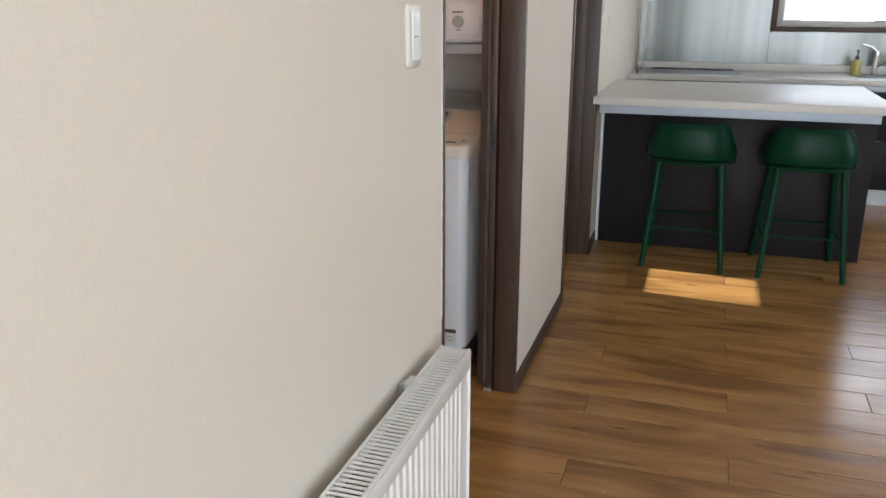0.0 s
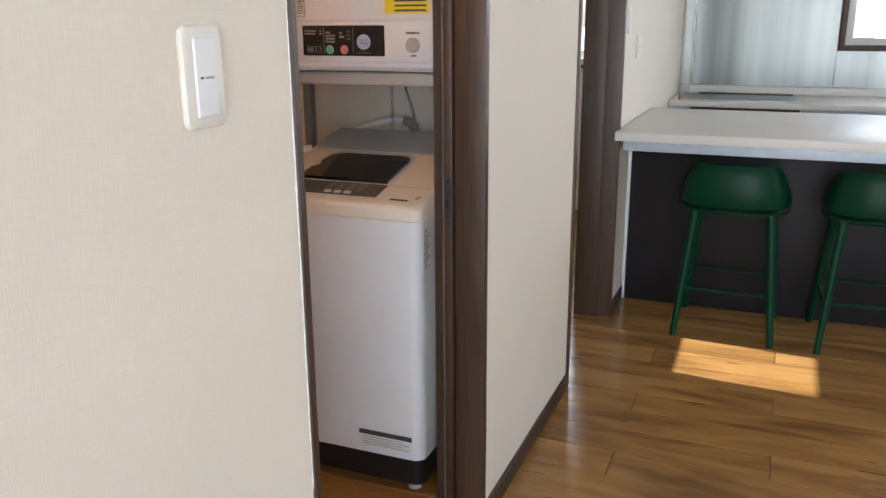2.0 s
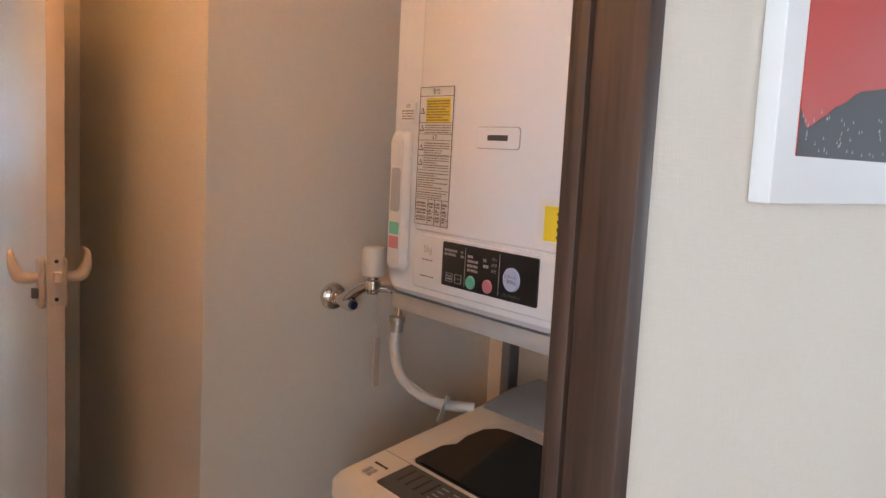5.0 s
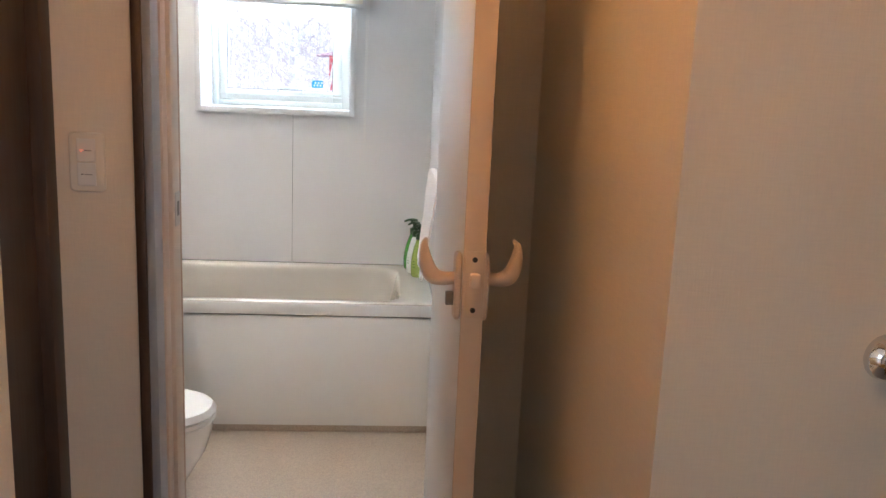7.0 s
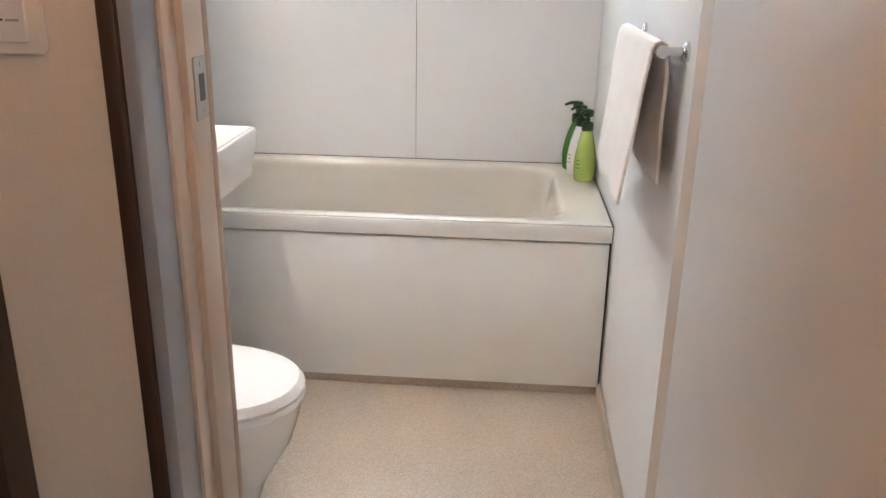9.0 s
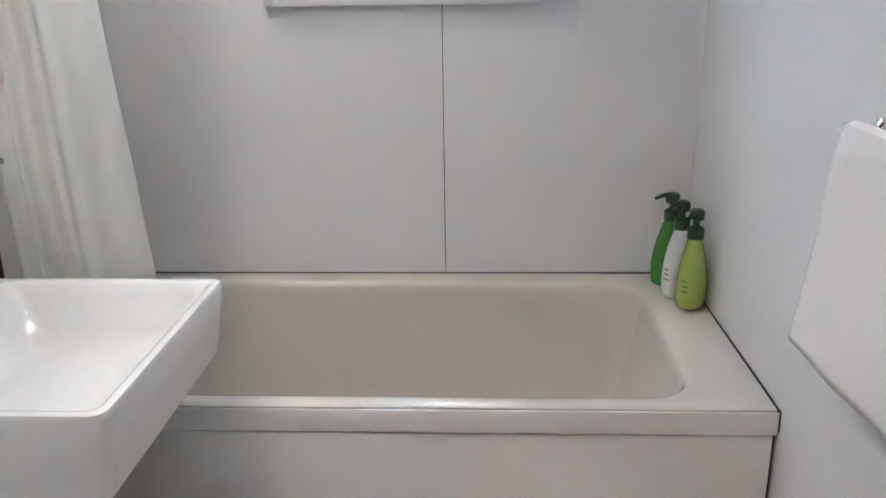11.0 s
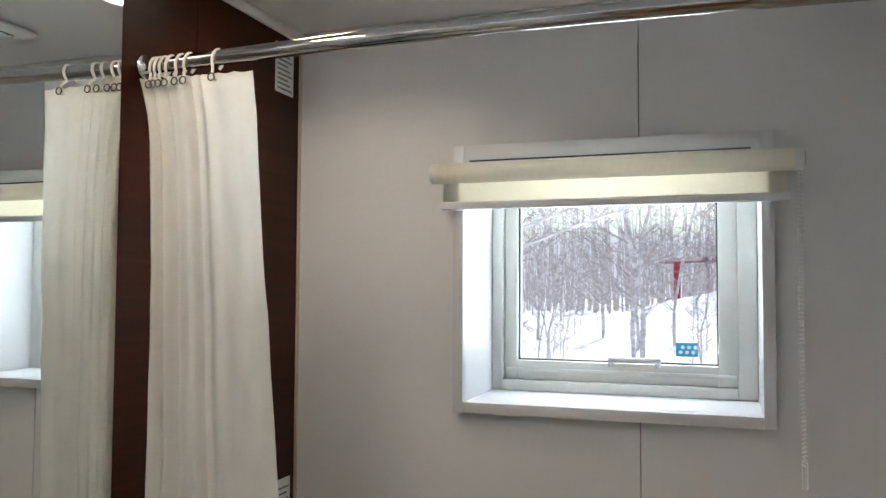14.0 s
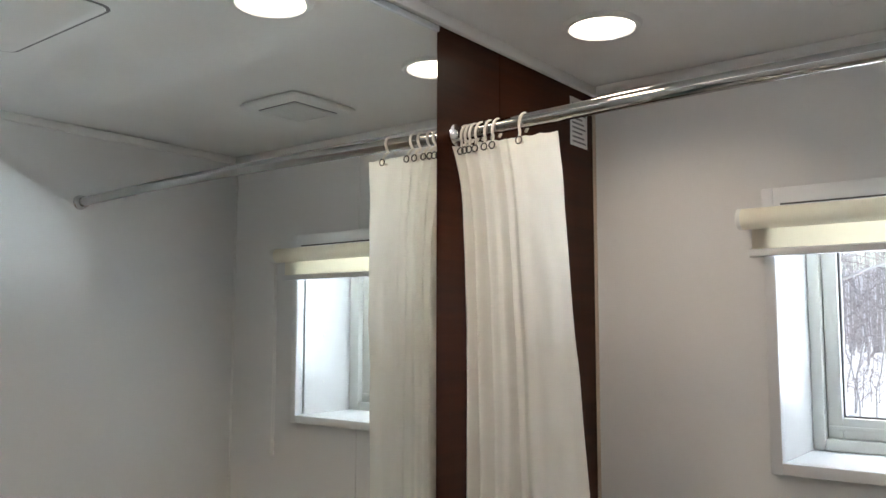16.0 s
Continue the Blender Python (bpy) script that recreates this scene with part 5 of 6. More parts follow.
part("tub_shell", loft([tr(0, 0, 0.004, 0, 0.006, 0.547), tr(0.003, 0.003, 0.005, 0.003, 0.006, 0.600), tr(0.008, 0.008, 0.01, 0.006, 0.008, tz), tr(0.10, 0.14, 0.040, 0.068, 0.12, RIM), tr(0.104, 0.146, 0.045, 0.074, 0.118, tz - 0.002), tr(0.107, 0.152, 0.049, 0.079, 0.116, tz - 0.008), tr(0.109, 0.156, 0.051, 0.082, 0.115, tz - 0.018), tr(0.111, 0.160, 0.053, 0.084, 0.115, tz - 0.035),
     tr(0.118, 0.172, 0.058, 0.090, 0.112, 0.50), tr(0.135, 0.21, 0.07, 0.10, 0.11, 0.36), tr(0.15, 0.25, 0.085, 0.112, 0.11, 0.25), tr(0.17, 0.29, 0.11, 0.135, 0.11, 0.195), tr(0.22, 0.35, 0.17, 0.19, 0.10, 0.168), tr(0.40, 0.5, 0.30, 0.30, 0.08, 0.165)], caps=(False, True)), TUB, B)
part("rim_band", box(tx0, tx1, ty0 - 0.001, ty0 + 0.0035, 0.545, 0.597, 0.002), APRON, B, "white front rim band")
part("front_panel", merge(box(tx0, 2.7165, 3.494, 3.506, 0.036, 0.539, 0.003)), APRON, B, "white front panel")
# black blocks drawn for the shade in the gaps round the front panel
part("gap_shade_fill", merge(box(tx0, 2.7205, 3.507, 3.53, 0.05, 0.545), box(2.7168, 2.7215, 3.5, 3.53, 0.05, 0.545)), BLACK, B)
part("seal", merge(box(tx1, X1 - 0.0005, ty0, ty1, tz - 0.05, tz - 0.004), box(tx0, tx1, ty1 - 0.003, Y1 - 0.0005, tz - 0.05, tz + 0.0015)), BLACK, B)
part("side_skirt", box(tx0, tx0 + 0.01, 3.53, ty1, 0.05, 0.545), APRON, B)

V = thing("wash_basin", "white square ceramic wash basin fixed to the wall", "wash basin", (1.33, 3.25, 0.7))
vx0, vx1, vy0, vy1, vz = X0 + 0.003, 1.607, 2.968, 3.528, 0.872


def vr(i, r, z, ix0=None, taper=0.0):
    return [(px, py, z) for px, py in rrect(vx0 + (i if ix0 is None else ix0), vx1 - i - taper, vy0 + i + taper * 0.4, vy1 - i - taper * 0.2, r, 6)]


part("basin", loft([vr(0.008, 0.03, 0.716, 0.0, 0.022), vr(0.0, 0.03, 0.724, 0.0, 0.02), vr(0.0, 0.028, 0.80, 0.0, 0.009), vr(0.0, 0.026, 0.862, 0.0), vr(0.004, 0.024, 0.870, 0.004), vr(0.010, 0.022, vz, 0.01), vr(0.018, 0.020, 0.871, 0.11), vr(0.024, 0.024, 0.866, 0.115), vr(0.034, 0.035, 0.84, 0.125), vr(0.06, 0.06, 0.785, 0.15), vr(0.10, 0.07, 0.765, 0.19), vr(0.15, 0.05, 0.761, 0.22)]), CERAMIC, V)
part("brand_mark", box(vx1 - 0.0195, vx1 - 0.0175, 3.24, 3.27, 0.742, 0.75), GREYP, V, "tiny grey mark", smooth=False)
part("drain", lathe([(0, 0.004), (0.024, 0.004), (0.03, 0.002), (0.031, 0)], (1.39, 3.13, 0.7605)), CHROME, V)
FT = thing("basin_faucet", "chrome basin mixer tap on the ceramic ledge", "faucet", (1.11, 3.25, 0.872))
part("body", lathe([(0, 0), (0.026, 0), (0.026, 0.006), (0.02, 0.01), (0.02, 0.1), (0.017, 0.12), (0, 0.122)], (1.105, 3.30, 0.872)), CHROME, FT)
part("spout", tube([(1.105, 3.30, 0.945), (1.16, 3.305, 0.95), (1.215, 3.31, 0.935)], [0.013, 0.011], 12, 4), CHROME, FT)
part("lever", tube([(1.105, 3.30, 0.99), (1.14, 3.30, 1.01)], [0.009, 0.006], 10), CHROME, FT)
MI = thing("mirror", "large frameless wall mirror with a slim metal rail", "mirror", (X0, 2.9, 1.18))
part("glass", box(X0 + 0.001, X0 + 0.007, 2.3, 3.557, 1.182, 2.39), MIRROR, MI, smooth=False)
part("rail", box(X0, X0 + 0.016, 2.3, 3.564, 1.163, 1.182, 0.002), ALU, MI, "slim metal bottom rail")
part("rail", box(X0, X0 + 0.012, 2.3, 3.561, 2.39, 2.404, 0.002), ALU, MI, "slim metal top rail")
GS = thing("glass_shelf", "greenish frosted glass shelf on metal brackets", "glass shelf", (1.12, 3.0, 1.09))
part("glass", slab("z", rrect(X0 + 0.012, 1.155, 2.45, 3.60, 0.012), 1.095, 1.103), SHELFG, GS)
for yy in (2.6, 3.46):
    part("bracket", merge(box(X0, X0 + 0.04, yy - 0.012, yy + 0.012, 1.103, 1.118, 0.003), box(X0, X0 + 0.04, yy - 0.012, yy + 0.012, 1.08, 1.094, 0.003)), BLACK, GS)
NT = thing("wall_notice", "white printed notice stuck on the brown panel", "notice", (X0, 4.2, 2.28))
part("sheet", box(X0 + 0.0005, X0 + 0.002, 4.17, 4.268, 2.245, 2.385), PAPER, NT, smooth=False)
for i in range(9):
    part("print_bar", box(X0 + 0.002, X0 + 0.0026, 4.18, 4.258 - 0.01 * (i % 3), 2.255 + 0.0135 * i, 2.260 + 0.0135 * i), GREYP, NT, smooth=False)
NT = thing("wall_notice", "narrow printed notice stuck on the brown panel", "notice", (X0, 4.25, 0.98))
part("sheet", box(X0 + 0.0005, X0 + 0.002, 4.20, 4.28, 0.97, 1.17), PAPER, NT, smooth=False)
for i in range(11):
    part("print_bar", box(X0 + 0.002, X0 + 0.0026, 4.207, 4.272 - 0.01 * (i % 2), 0.982 + 0.016 * i, 0.987 + 0.016 * i), GREYP, NT, smooth=False)
SP = thing("bath_tap", "chrome bath mixer tap on the brown panel", "bath tap", (X0, 4.0, 0.8))
part("body", tube([(X0 + 0.05, 3.90, 0.83), (X0 + 0.05, 4.12, 0.83)], 0.022, 14), CHROME, SP)
part("spout", tube([(X0 + 0.05, 4.02, 0.82), (X0 + 0.13, 4.03, 0.81), (X0 + 0.19, 4.03, 0.79)], 0.013, 12, 4), CHROME, SP)
for yy in (3.93, 4.09):
    part("inlet", tube([(X0, yy, 0.83), (X0 + 0.05, yy, 0.83)], 0.016, 12), CHROME, SP)
part("lever", tube([(X0 + 0.05, 4.12, 0.83), (X0 + 0.05, 4.17, 0.85), (X0 + 0.09, 4.20, 0.87)], [0.010, 0.007], 10, 3), CHROME, SP)

# shower rod, rings and curtain
rod_y = lambda x: 3.632 - 0.042 * math.sin(math.pi * (x - X0) / (X1 - X0))
RD = thing("shower_rod", "curved chrome shower rod from wall to wall", "shower rod", (1.9, 3.64, 2.17))
part("rod", tube([(X0 + (X1 - X0) * i / 28, rod_y(X0 + (X1 - X0) * i / 28), 2.168) for i in range(29)], 0.016, 20), RODM, RD)
for xx, sg in ((X0, 1), (X1, -1)):
    part("flange", lathe([(0.026, 0), (0.026, 0.006 * sg), (0.021, 0.012 * sg), (0.02, 0.03 * sg), (0.015, 0.03 * sg)], (xx, 3.632, 2.168), "x", 20), CHROME, RD)
CU = thing("shower_curtain", "white cloth shower curtain drawn aside in folds", "shower curtain", (1.27, 3.64, 0.83))
rows = 50
# plan of the folds: share of the width, offset across it
PLAN = [(0, 0.004, 0), (0.045, -0.016, 0), (0.10, 0.008, 0), (0.15, -0.015, 0), (0.225, 0.006, 0), (0.27, -0.011, 0), (0.34, -0.006, 0), (0.40, -0.014, 0), (0.45, 0.006, 0), (0.485, -0.006, 0), (0.53, -0.010, 0), (0.555, 0.003, 0), (0.66, -0.003, 0), (0.80, 0.002, 0), (0.92, -0.002, 0), (1, 0, 0)]
prof = spline(PLAN, 10)
bm = bmesh.new()
grid = []
for j in range(rows + 1):
    v = j / rows
    z = 2.138 + (0.795 - 2.138) * v
    xl = 1.054 + 0.044 * (1 - math.exp(-v / 0.09)) - 0.006 * math.exp(-((v - 0.78) / 0.1) ** 2)
    xr = 1.322 + 0.062 * v
    line = []
    for p in prof:
        u = p.x
        sway = 0.25 * math.sin(3.2 * v + 9 * u) * (1 - u)
        xx = xl + (xr - xl) * u
        yy = rod_y(xx) - 0.012 + 0.10 * v * u + 0.024 * u + p.y * (0.8 + 0.35 * v + sway)
        yy += 0.009 * v * noise.noise((u * 4, v * 5, 1.3)) + 0.004 * noise.noise((u * 9, v * 12, 4.1))
        yy += 0.007 * max(0, u - 0.63) * 2.7 * math.sin(7 * u + 14 * v) * math.exp(-3.5 * v)
        if v < 0.045:
            yy -= 0.0016
        line.append(bm.verts.new((xx, yy, z - 0.003 * (1 - v) ** 14 * abs(math.sin(22 * u)))))
    grid.append(line)
cols = len(prof) - 1
for a, b in zip(grid, grid[1:]):
    for i in range(cols):
        bm.faces.new((a[i], a[i + 1], b[i + 1], b[i]))
cl = part("cloth", bm, CLOTH, CU)
md = cl.modifiers.new("thickness", "SOLIDIFY")
md.thickness = 0.0016
for xx in (1.082, 1.094, 1.107, 1.124, 1.150, 1.172, 1.244):
    yy = rod_y(xx)
    pts = [(xx + 0.004 * math.sin(q), yy + 0.0185 * math.cos(q), 2.164 + 0.0205 * math.sin(q)) for q in (radians(-50 + 280 * i / 16) for i in range(17))]
    pts += [(xx + 0.003, yy - 0.020, 2.138), (xx + 0.004, yy - 0.025, 2.126), (xx + 0.004, yy - 0.020, 2.117), (xx + 0.003, yy - 0.011, 2.120)]
    part("eyelet", tube([(xx + 0.004 + 0.0075 * math.cos(q), yy - 0.027, 2.122 + 0.0075 * math.sin(q)) for q in (2 * math.pi * k / 16 for k in range(17))], 0.0016, 6), DKIRON, CU, "small metal eyelet")
    part("curtain_ring", tube(pts, 0.0032, 8), WARMWHITE, CU, "ivory plastic hook ring")

# roller blind
RB = thing("roller_blind", "ivory roller blind drawn almost fully up, with bead chain", "roller blind", (1.94, 4.25, 1.9))
part("tube", tube([(1.492, 4.238, 2.002), (2.372, 4.238, 2.002)], 0.0265, 22), BLIND, RB)
part("end_cap", lathe([(0, -0.006), (0.02, -0.006), (0.027, -0.002), (0.0272, 0.008)], (1.490, 4.238, 2.002), "x", 20), WHITE, RB)
part("clutch", lathe([(0.027, 0), (0.029, 0.004), (0.029, 0.02), (0.02, 0.022), (0, 0.022)], (2.372, 4.238, 2.002), "x", 20), WHITE, RB)
part("cloth", box(1.512, 2.358, 4.2615, 4.2625, 1.925, 2.0), BLIND, RB, smooth=False)
part("bottom_bar", slab("x", rrect(4.255, 4.269, 1.908, 1.928, 0.004), 1.506, 2.362), TRIMW, RB)
part("mount_rail", box(1.58, 2.28, 4.272, 4.2758, 2.036, 2.040), BLACK, RB, "thin dark mounting slot")
for xx, bm_ in ((1.4825, WHITE), (2.3955, LGREY)):
    part("bracket", box(xx - 0.0015, xx + 0.0015, 4.228, 4.2755, 1.988, 2.016, 0.0005), bm_, RB)
bm = bmesh.new()
for xo, yy in ((-0.0045, 4.230), (0.0045, 4.246)):
    z = 2.0
    while z > 1.30:
        bmesh.ops.create_icosphere(bm, subdivisions=1, radius=0.0041, matrix=Matrix.Translation((2.384 + xo * (1 - 0.6 * (2.0 - z)) + 0.002 * math.sin(z * 7), yy, z)))
        z -= 0.0098
part("bead_chain", bm, CHAINM, RB, "white bead chain")
part("chain_joiner", slab("z", rrect(2.374, 2.384, 4.225, 4.235, 0.003), 1.815, 1.845, 0.002), CHAINM, RB, "small white chain joiner")
part("chain_wheel", lathe([(0, 0), (0.016, 0), (0.0185, 0.002), (0.014, 0.0035), (0.014, 0.006), (0.0185, 0.0075), (0, 0.008)], (2.3868, 4.238, 2.002), "x", 24), LGREY, RB, "grey chain drive wheel")
part("chain_weight", slab("z", rrect(2.379, 2.391, 4.231, 4.245, 0.004), 1.252, 1.312, 0.002), WHITE, RB)

# ceiling fittings
# southernmost fitting is unseen, added to go with its lamp
for i, ly in enumerate((3.865, 3.29, 2.715)):
    cl = thing("ceiling_light", "round recessed ceiling light, lit warm white", "ceiling light", (1.306, ly, ZC), "bathroom ceiling lights")
    part("ring", lathe([(0.074, -0.003), (0.078, -0.009), (0.088, -0.008), (0.094, -0.001), (0.094, 0)], (1.306, ly, ZC), n=36), WHITE, cl)
    part("diffuser", lathe([(0, -0.0065), (0.06, -0.006), (0.0765, -0.003), (0.0765, -0.001)], (1.306, ly, ZC), n=36), GLOW, cl, "glowing white diffuser")
VN = thing("ceiling_vent", "square white ventilation grille in the ceiling", "ceiling vent", (1.90, 3.90, ZC))
part("frame", slab("z", rrect(1.77, 2.035, 3.77, 4.045, 0.02), ZC, ZC - 0.018, 0.006), WHITE, VN)
part("backing", slab("z", rrect(1.815, 1.99, 3.815, 4.0, 0.008), ZC - 0.0185, ZC - 0.0195), GREYP, VN)
for i in range(13):
    part("slat", box(1.818, 1.988, 3.82 + 0.0138 * i, 3.828 + 0.0138 * i, ZC - 0.024, ZC - 0.0195, 0.001), WHITE, VN)
AH = thing("access_hatch", "flush square access panel in the ceiling", "access hatch", (1.9, 2.85, ZC))
part("panel", slab("z", rrect(1.62, 2.1, 2.55, 3.1, 0.03), ZC, ZC - 0.004, 0.002), BATHC, AH)
part("gap", slab("z", rrect(1.612, 2.108, 2.542, 3.108, 0.035), ZC - 0.0002, ZC - 0.001), GREYP, AH)

# bottles in the corner of the tub


def pump_bottle(m, label, tint, at, turn, scale=1.0):
    b = thing("pump_bottle", label, "pump bottle", (0, 0, 0), "toiletries on the tub")

    def er(z, a, c):
        return [(a * math.cos(q), c * math.sin(q), z) for q in (2 * math.pi * i / 28 for i in range(28))]
    part("bottle", loft([er(0, 0.040, 0.029), er(0.006, 0.047, 0.034), er(0.03, 0.051, 0.0365), er(0.065, 0.0515, 0.037), er(0.10, 0.047, 0.034), er(0.135, 0.038, 0.029), er(0.165, 0.027, 0.023), er(0.182, 0.019, 0.0185), er(0.188, 0.0175, 0.0175)]), m, b)
    part("collar", lathe([(0.0205, 0.186), (0.0215, 0.188), (0.0215, 0.212), (0.016, 0.217), (0.008, 0.219), (0.008, 0.238)], (0, 0, 0)), PUMPG, b, "dark green pump collar")
    part("pump_head", merge(lathe([(0.008, 0.236), (0.0185, 0.238), (0.0195, 0.256), (0.015, 0.263), (0, 0.264)], (0, 0, 0)), tube([(0, 0, 0.258), (-0.03, 0, 0.259), (-0.055, 0, 0.252)], [0.008, 0.0065, 0.0045], 10, 3)), PUMPG, b, "dark green pump head")
    if tint is not None:
        part("label", loft([[(p[0] * 1.012, p[1] * 1.012, z) for p in er(z, a, c)[8:20]] for z, a, c in ((0.04, 0.0436, 0.0322), (0.08, 0.0424, 0.0314), (0.12, 0.0374, 0.0284), (0.14, 0.0335, 0.0264))], close=False, caps=(False, False)), tint, b, "printed label")
    for i in range(3):
        part("print_bar", box(-0.0525, -0.0505, -0.009 + 0.002 * i, 0.007, 0.052 + 0.014 * i, 0.0545 + 0.014 * i), LEAFG, b, smooth=False)
    b.matrix_basis = at @ pose(0, 0, 0, 0, 0, turn)
    b.scale = (scale,) * 3
    return b


pump_bottle(LIME, "lime green pump bottle on the tub edge", None, pose(2.676, 4.050, 0.6045), 55)
pump_bottle(PAPER, "white labelled pump bottle with a green pump", None, pose(2.660, 4.135, 0.6045), 40)
pump_bottle(LEAFG, "deep green pump bottle in the tub corner", None, pose(2.652, 4.222, 0.6045), 20)

# towel rail and towel
TR = thing("towel_rail", "chrome towel rail on the bathroom wall", "towel rail", (2.69, 2.93, 1.2))
bx, bz = 2.674, 1.208
part("bar", tube([(bx, 2.695, bz), (bx, 3.262, bz)], 0.0085, 14), CHROME, TR)
for yy in (2.712, 3.248):
    part("bracket", merge(tube([(X1, yy, bz), (bx - 0.002, yy, bz)], 0.009, 12), lathe([(0.02, 0), (0.02, -0.006), (0.012, -0.012)], (X1, yy, bz), "x", 18), tube([(bx, yy - 0.012, bz), (bx, yy + 0.012, bz)], 0.0125, 12)), CHROME, TR)
TW = thing("towel", "white cotton hand towel folded over the rail", "towel", (2.66, 2.87, 0.9))
bm = bmesh.new()
grid = []
NU, NV = 40, 60
for i in range(NU + 1):
    u = i / NU
    line = []
    for j in range(NV + 1):
        s = j / NV * 0.665 - 0.30
        y = 2.732 + 0.500 * u
        if abs(s) < 0.022:
            q = s / 0.022 * math.pi / 2
            px, pz = bx - 0.0135 * math.sin(q), bz + 0.0135 * math.cos(q)
        else:
            d = abs(s) - 0.022
            sg = 1 if s > 0 else -1
            px = bx - sg * (0.0135 + (0.105 if sg > 0 else 0.02) * d * (1 + 0.15 * math.sin(4 * u + 1)) + 0.012 * d * math.sin(9 * u + 3 * d))
            pz = bz - d
            y += (-0.08 * d + 0.14 * d * u if sg > 0 else 0.06 * d + 0.04 * d * u)
            pz += 0.03 * (d / 0.34) * (1 - u) if sg > 0 else 0.0
        y += 0.004 * noise.noise((u * 6, s * 9, 0.5))
        px += 0.003 * noise.noise((u * 7, s * 11, 3.5))
        line.append(bm.verts.new((px, y, pz)))
    grid.append(line)
for a, b in zip(grid, grid[1:]):
    for j in range(NV):
        bm.faces.new((a[j], a[j + 1], b[j + 1], b[j]))
tc = part("cloth", bm, TOWEL, TW)
md = tc.modifiers.new("thickness", "SOLIDIFY")
md.thickness, md.offset = 0.006, 1

# toilet
TO = thing("toilet", "white ceramic toilet with the lid closed", "toilet", (1.5, 2.695, 0))


def oval(cx, cy, a, b, z, p=0.85):
    out = []
    for i in range(36):
        q = 2 * math.pi * i / 36
        c, s = math.cos(q), math.sin(q)
        out.append((cx + a * math.copysign(abs(c) ** p, c), cy + b * math.copysign(abs(s) ** p, s), z))
    return out


part("bowl", loft([oval(1.52, 2.695, 0.275, 0.13, 0.0), oval(1.52, 2.695, 0.27, 0.125, 0.06), oval(1.545, 2.695, 0.29, 0.135, 0.18), oval(1.57, 2.695, 0.33, 0.165, 0.29), oval(1.575, 2.695, 0.345, 0.178, 0.36), oval(1.575, 2.695, 0.35, 0.182, 0.395)]), CERAMIC, TO)
part("seat", loft([oval(1.575, 2.695, 0.352, 0.186, 0.397), oval(1.575, 2.695, 0.358, 0.19, 0.405), oval(1.575, 2.695, 0.356, 0.188, 0.418)]), WHITE, TO)
part("lid", loft([oval(1.575, 2.695, 0.352, 0.186, 0.419), oval(1.575, 2.695, 0.358, 0.19, 0.427), oval(1.575, 2.695, 0.345, 0.18, 0.446), oval(1.575, 2.695, 0.25, 0.12, 0.454)]), WHITE, TO)
part("cistern", box(X0 + 0.002, 1.25, 2.515, 2.875, 0.40, 0.86, 0.02, 3), CERAMIC, TO)

# ------------------------------------------------------------ outside: snow, woods, red shelter
bm = bmesh.new()
N = 70
gv = []
for j in range(N + 1):
    line = []
    for i in range(N + 1):
        y = 4.9 + 110 * (j / N) ** 1.6
        x = -75 + 150 * i / N
        z = 0.35 + 0.35 * noise.noise((x * 0.11, y * 0.11, 2)) + 0.12 * noise.noise((x * 0.5, y * 0.5, 7))
        z += 1.3 * math.exp(-(((x - 1.6) / 2.2) ** 2 + ((y - 33) / 3.0) ** 2)) + 0.004 * (y - 5)
        line.append(bm.verts.new((x, y, z)))
    gv.append(line)
for a, b in zip(gv, gv[1:]):
    for i in range(N):
        bm.faces.new((a[i], a[i + 1], b[i + 1], b[i]))
solid("ground", bm, SNOW, "snow-covered ground rising gently into the woods", "snow", "structure")
solid("ground_south", box(-60, 60, -60, -4.62, -0.6, -0.4), SNOW, "flat snow-covered ground beyond the living room", "snow", "structure", smooth=False)
solid("ground_east", box(7.21, 60, -4.5, 4.7, -0.6, -0.4), SNOW, "flat snow-covered ground beyond the kitchen", "snow", "structure", smooth=False)


def ground_z(x, y):
    z = 0.35 + 0.35 * noise.noise((x * 0.11, y * 0.11, 2)) + 0.12 * noise.noise((x * 0.5, y * 0.5, 7))
    return z + 1.3 * math.exp(-(((x - 1.6) / 2.2) ** 2 + ((y - 33) / 3.0) ** 2)) + 0.004 * (y - 5)


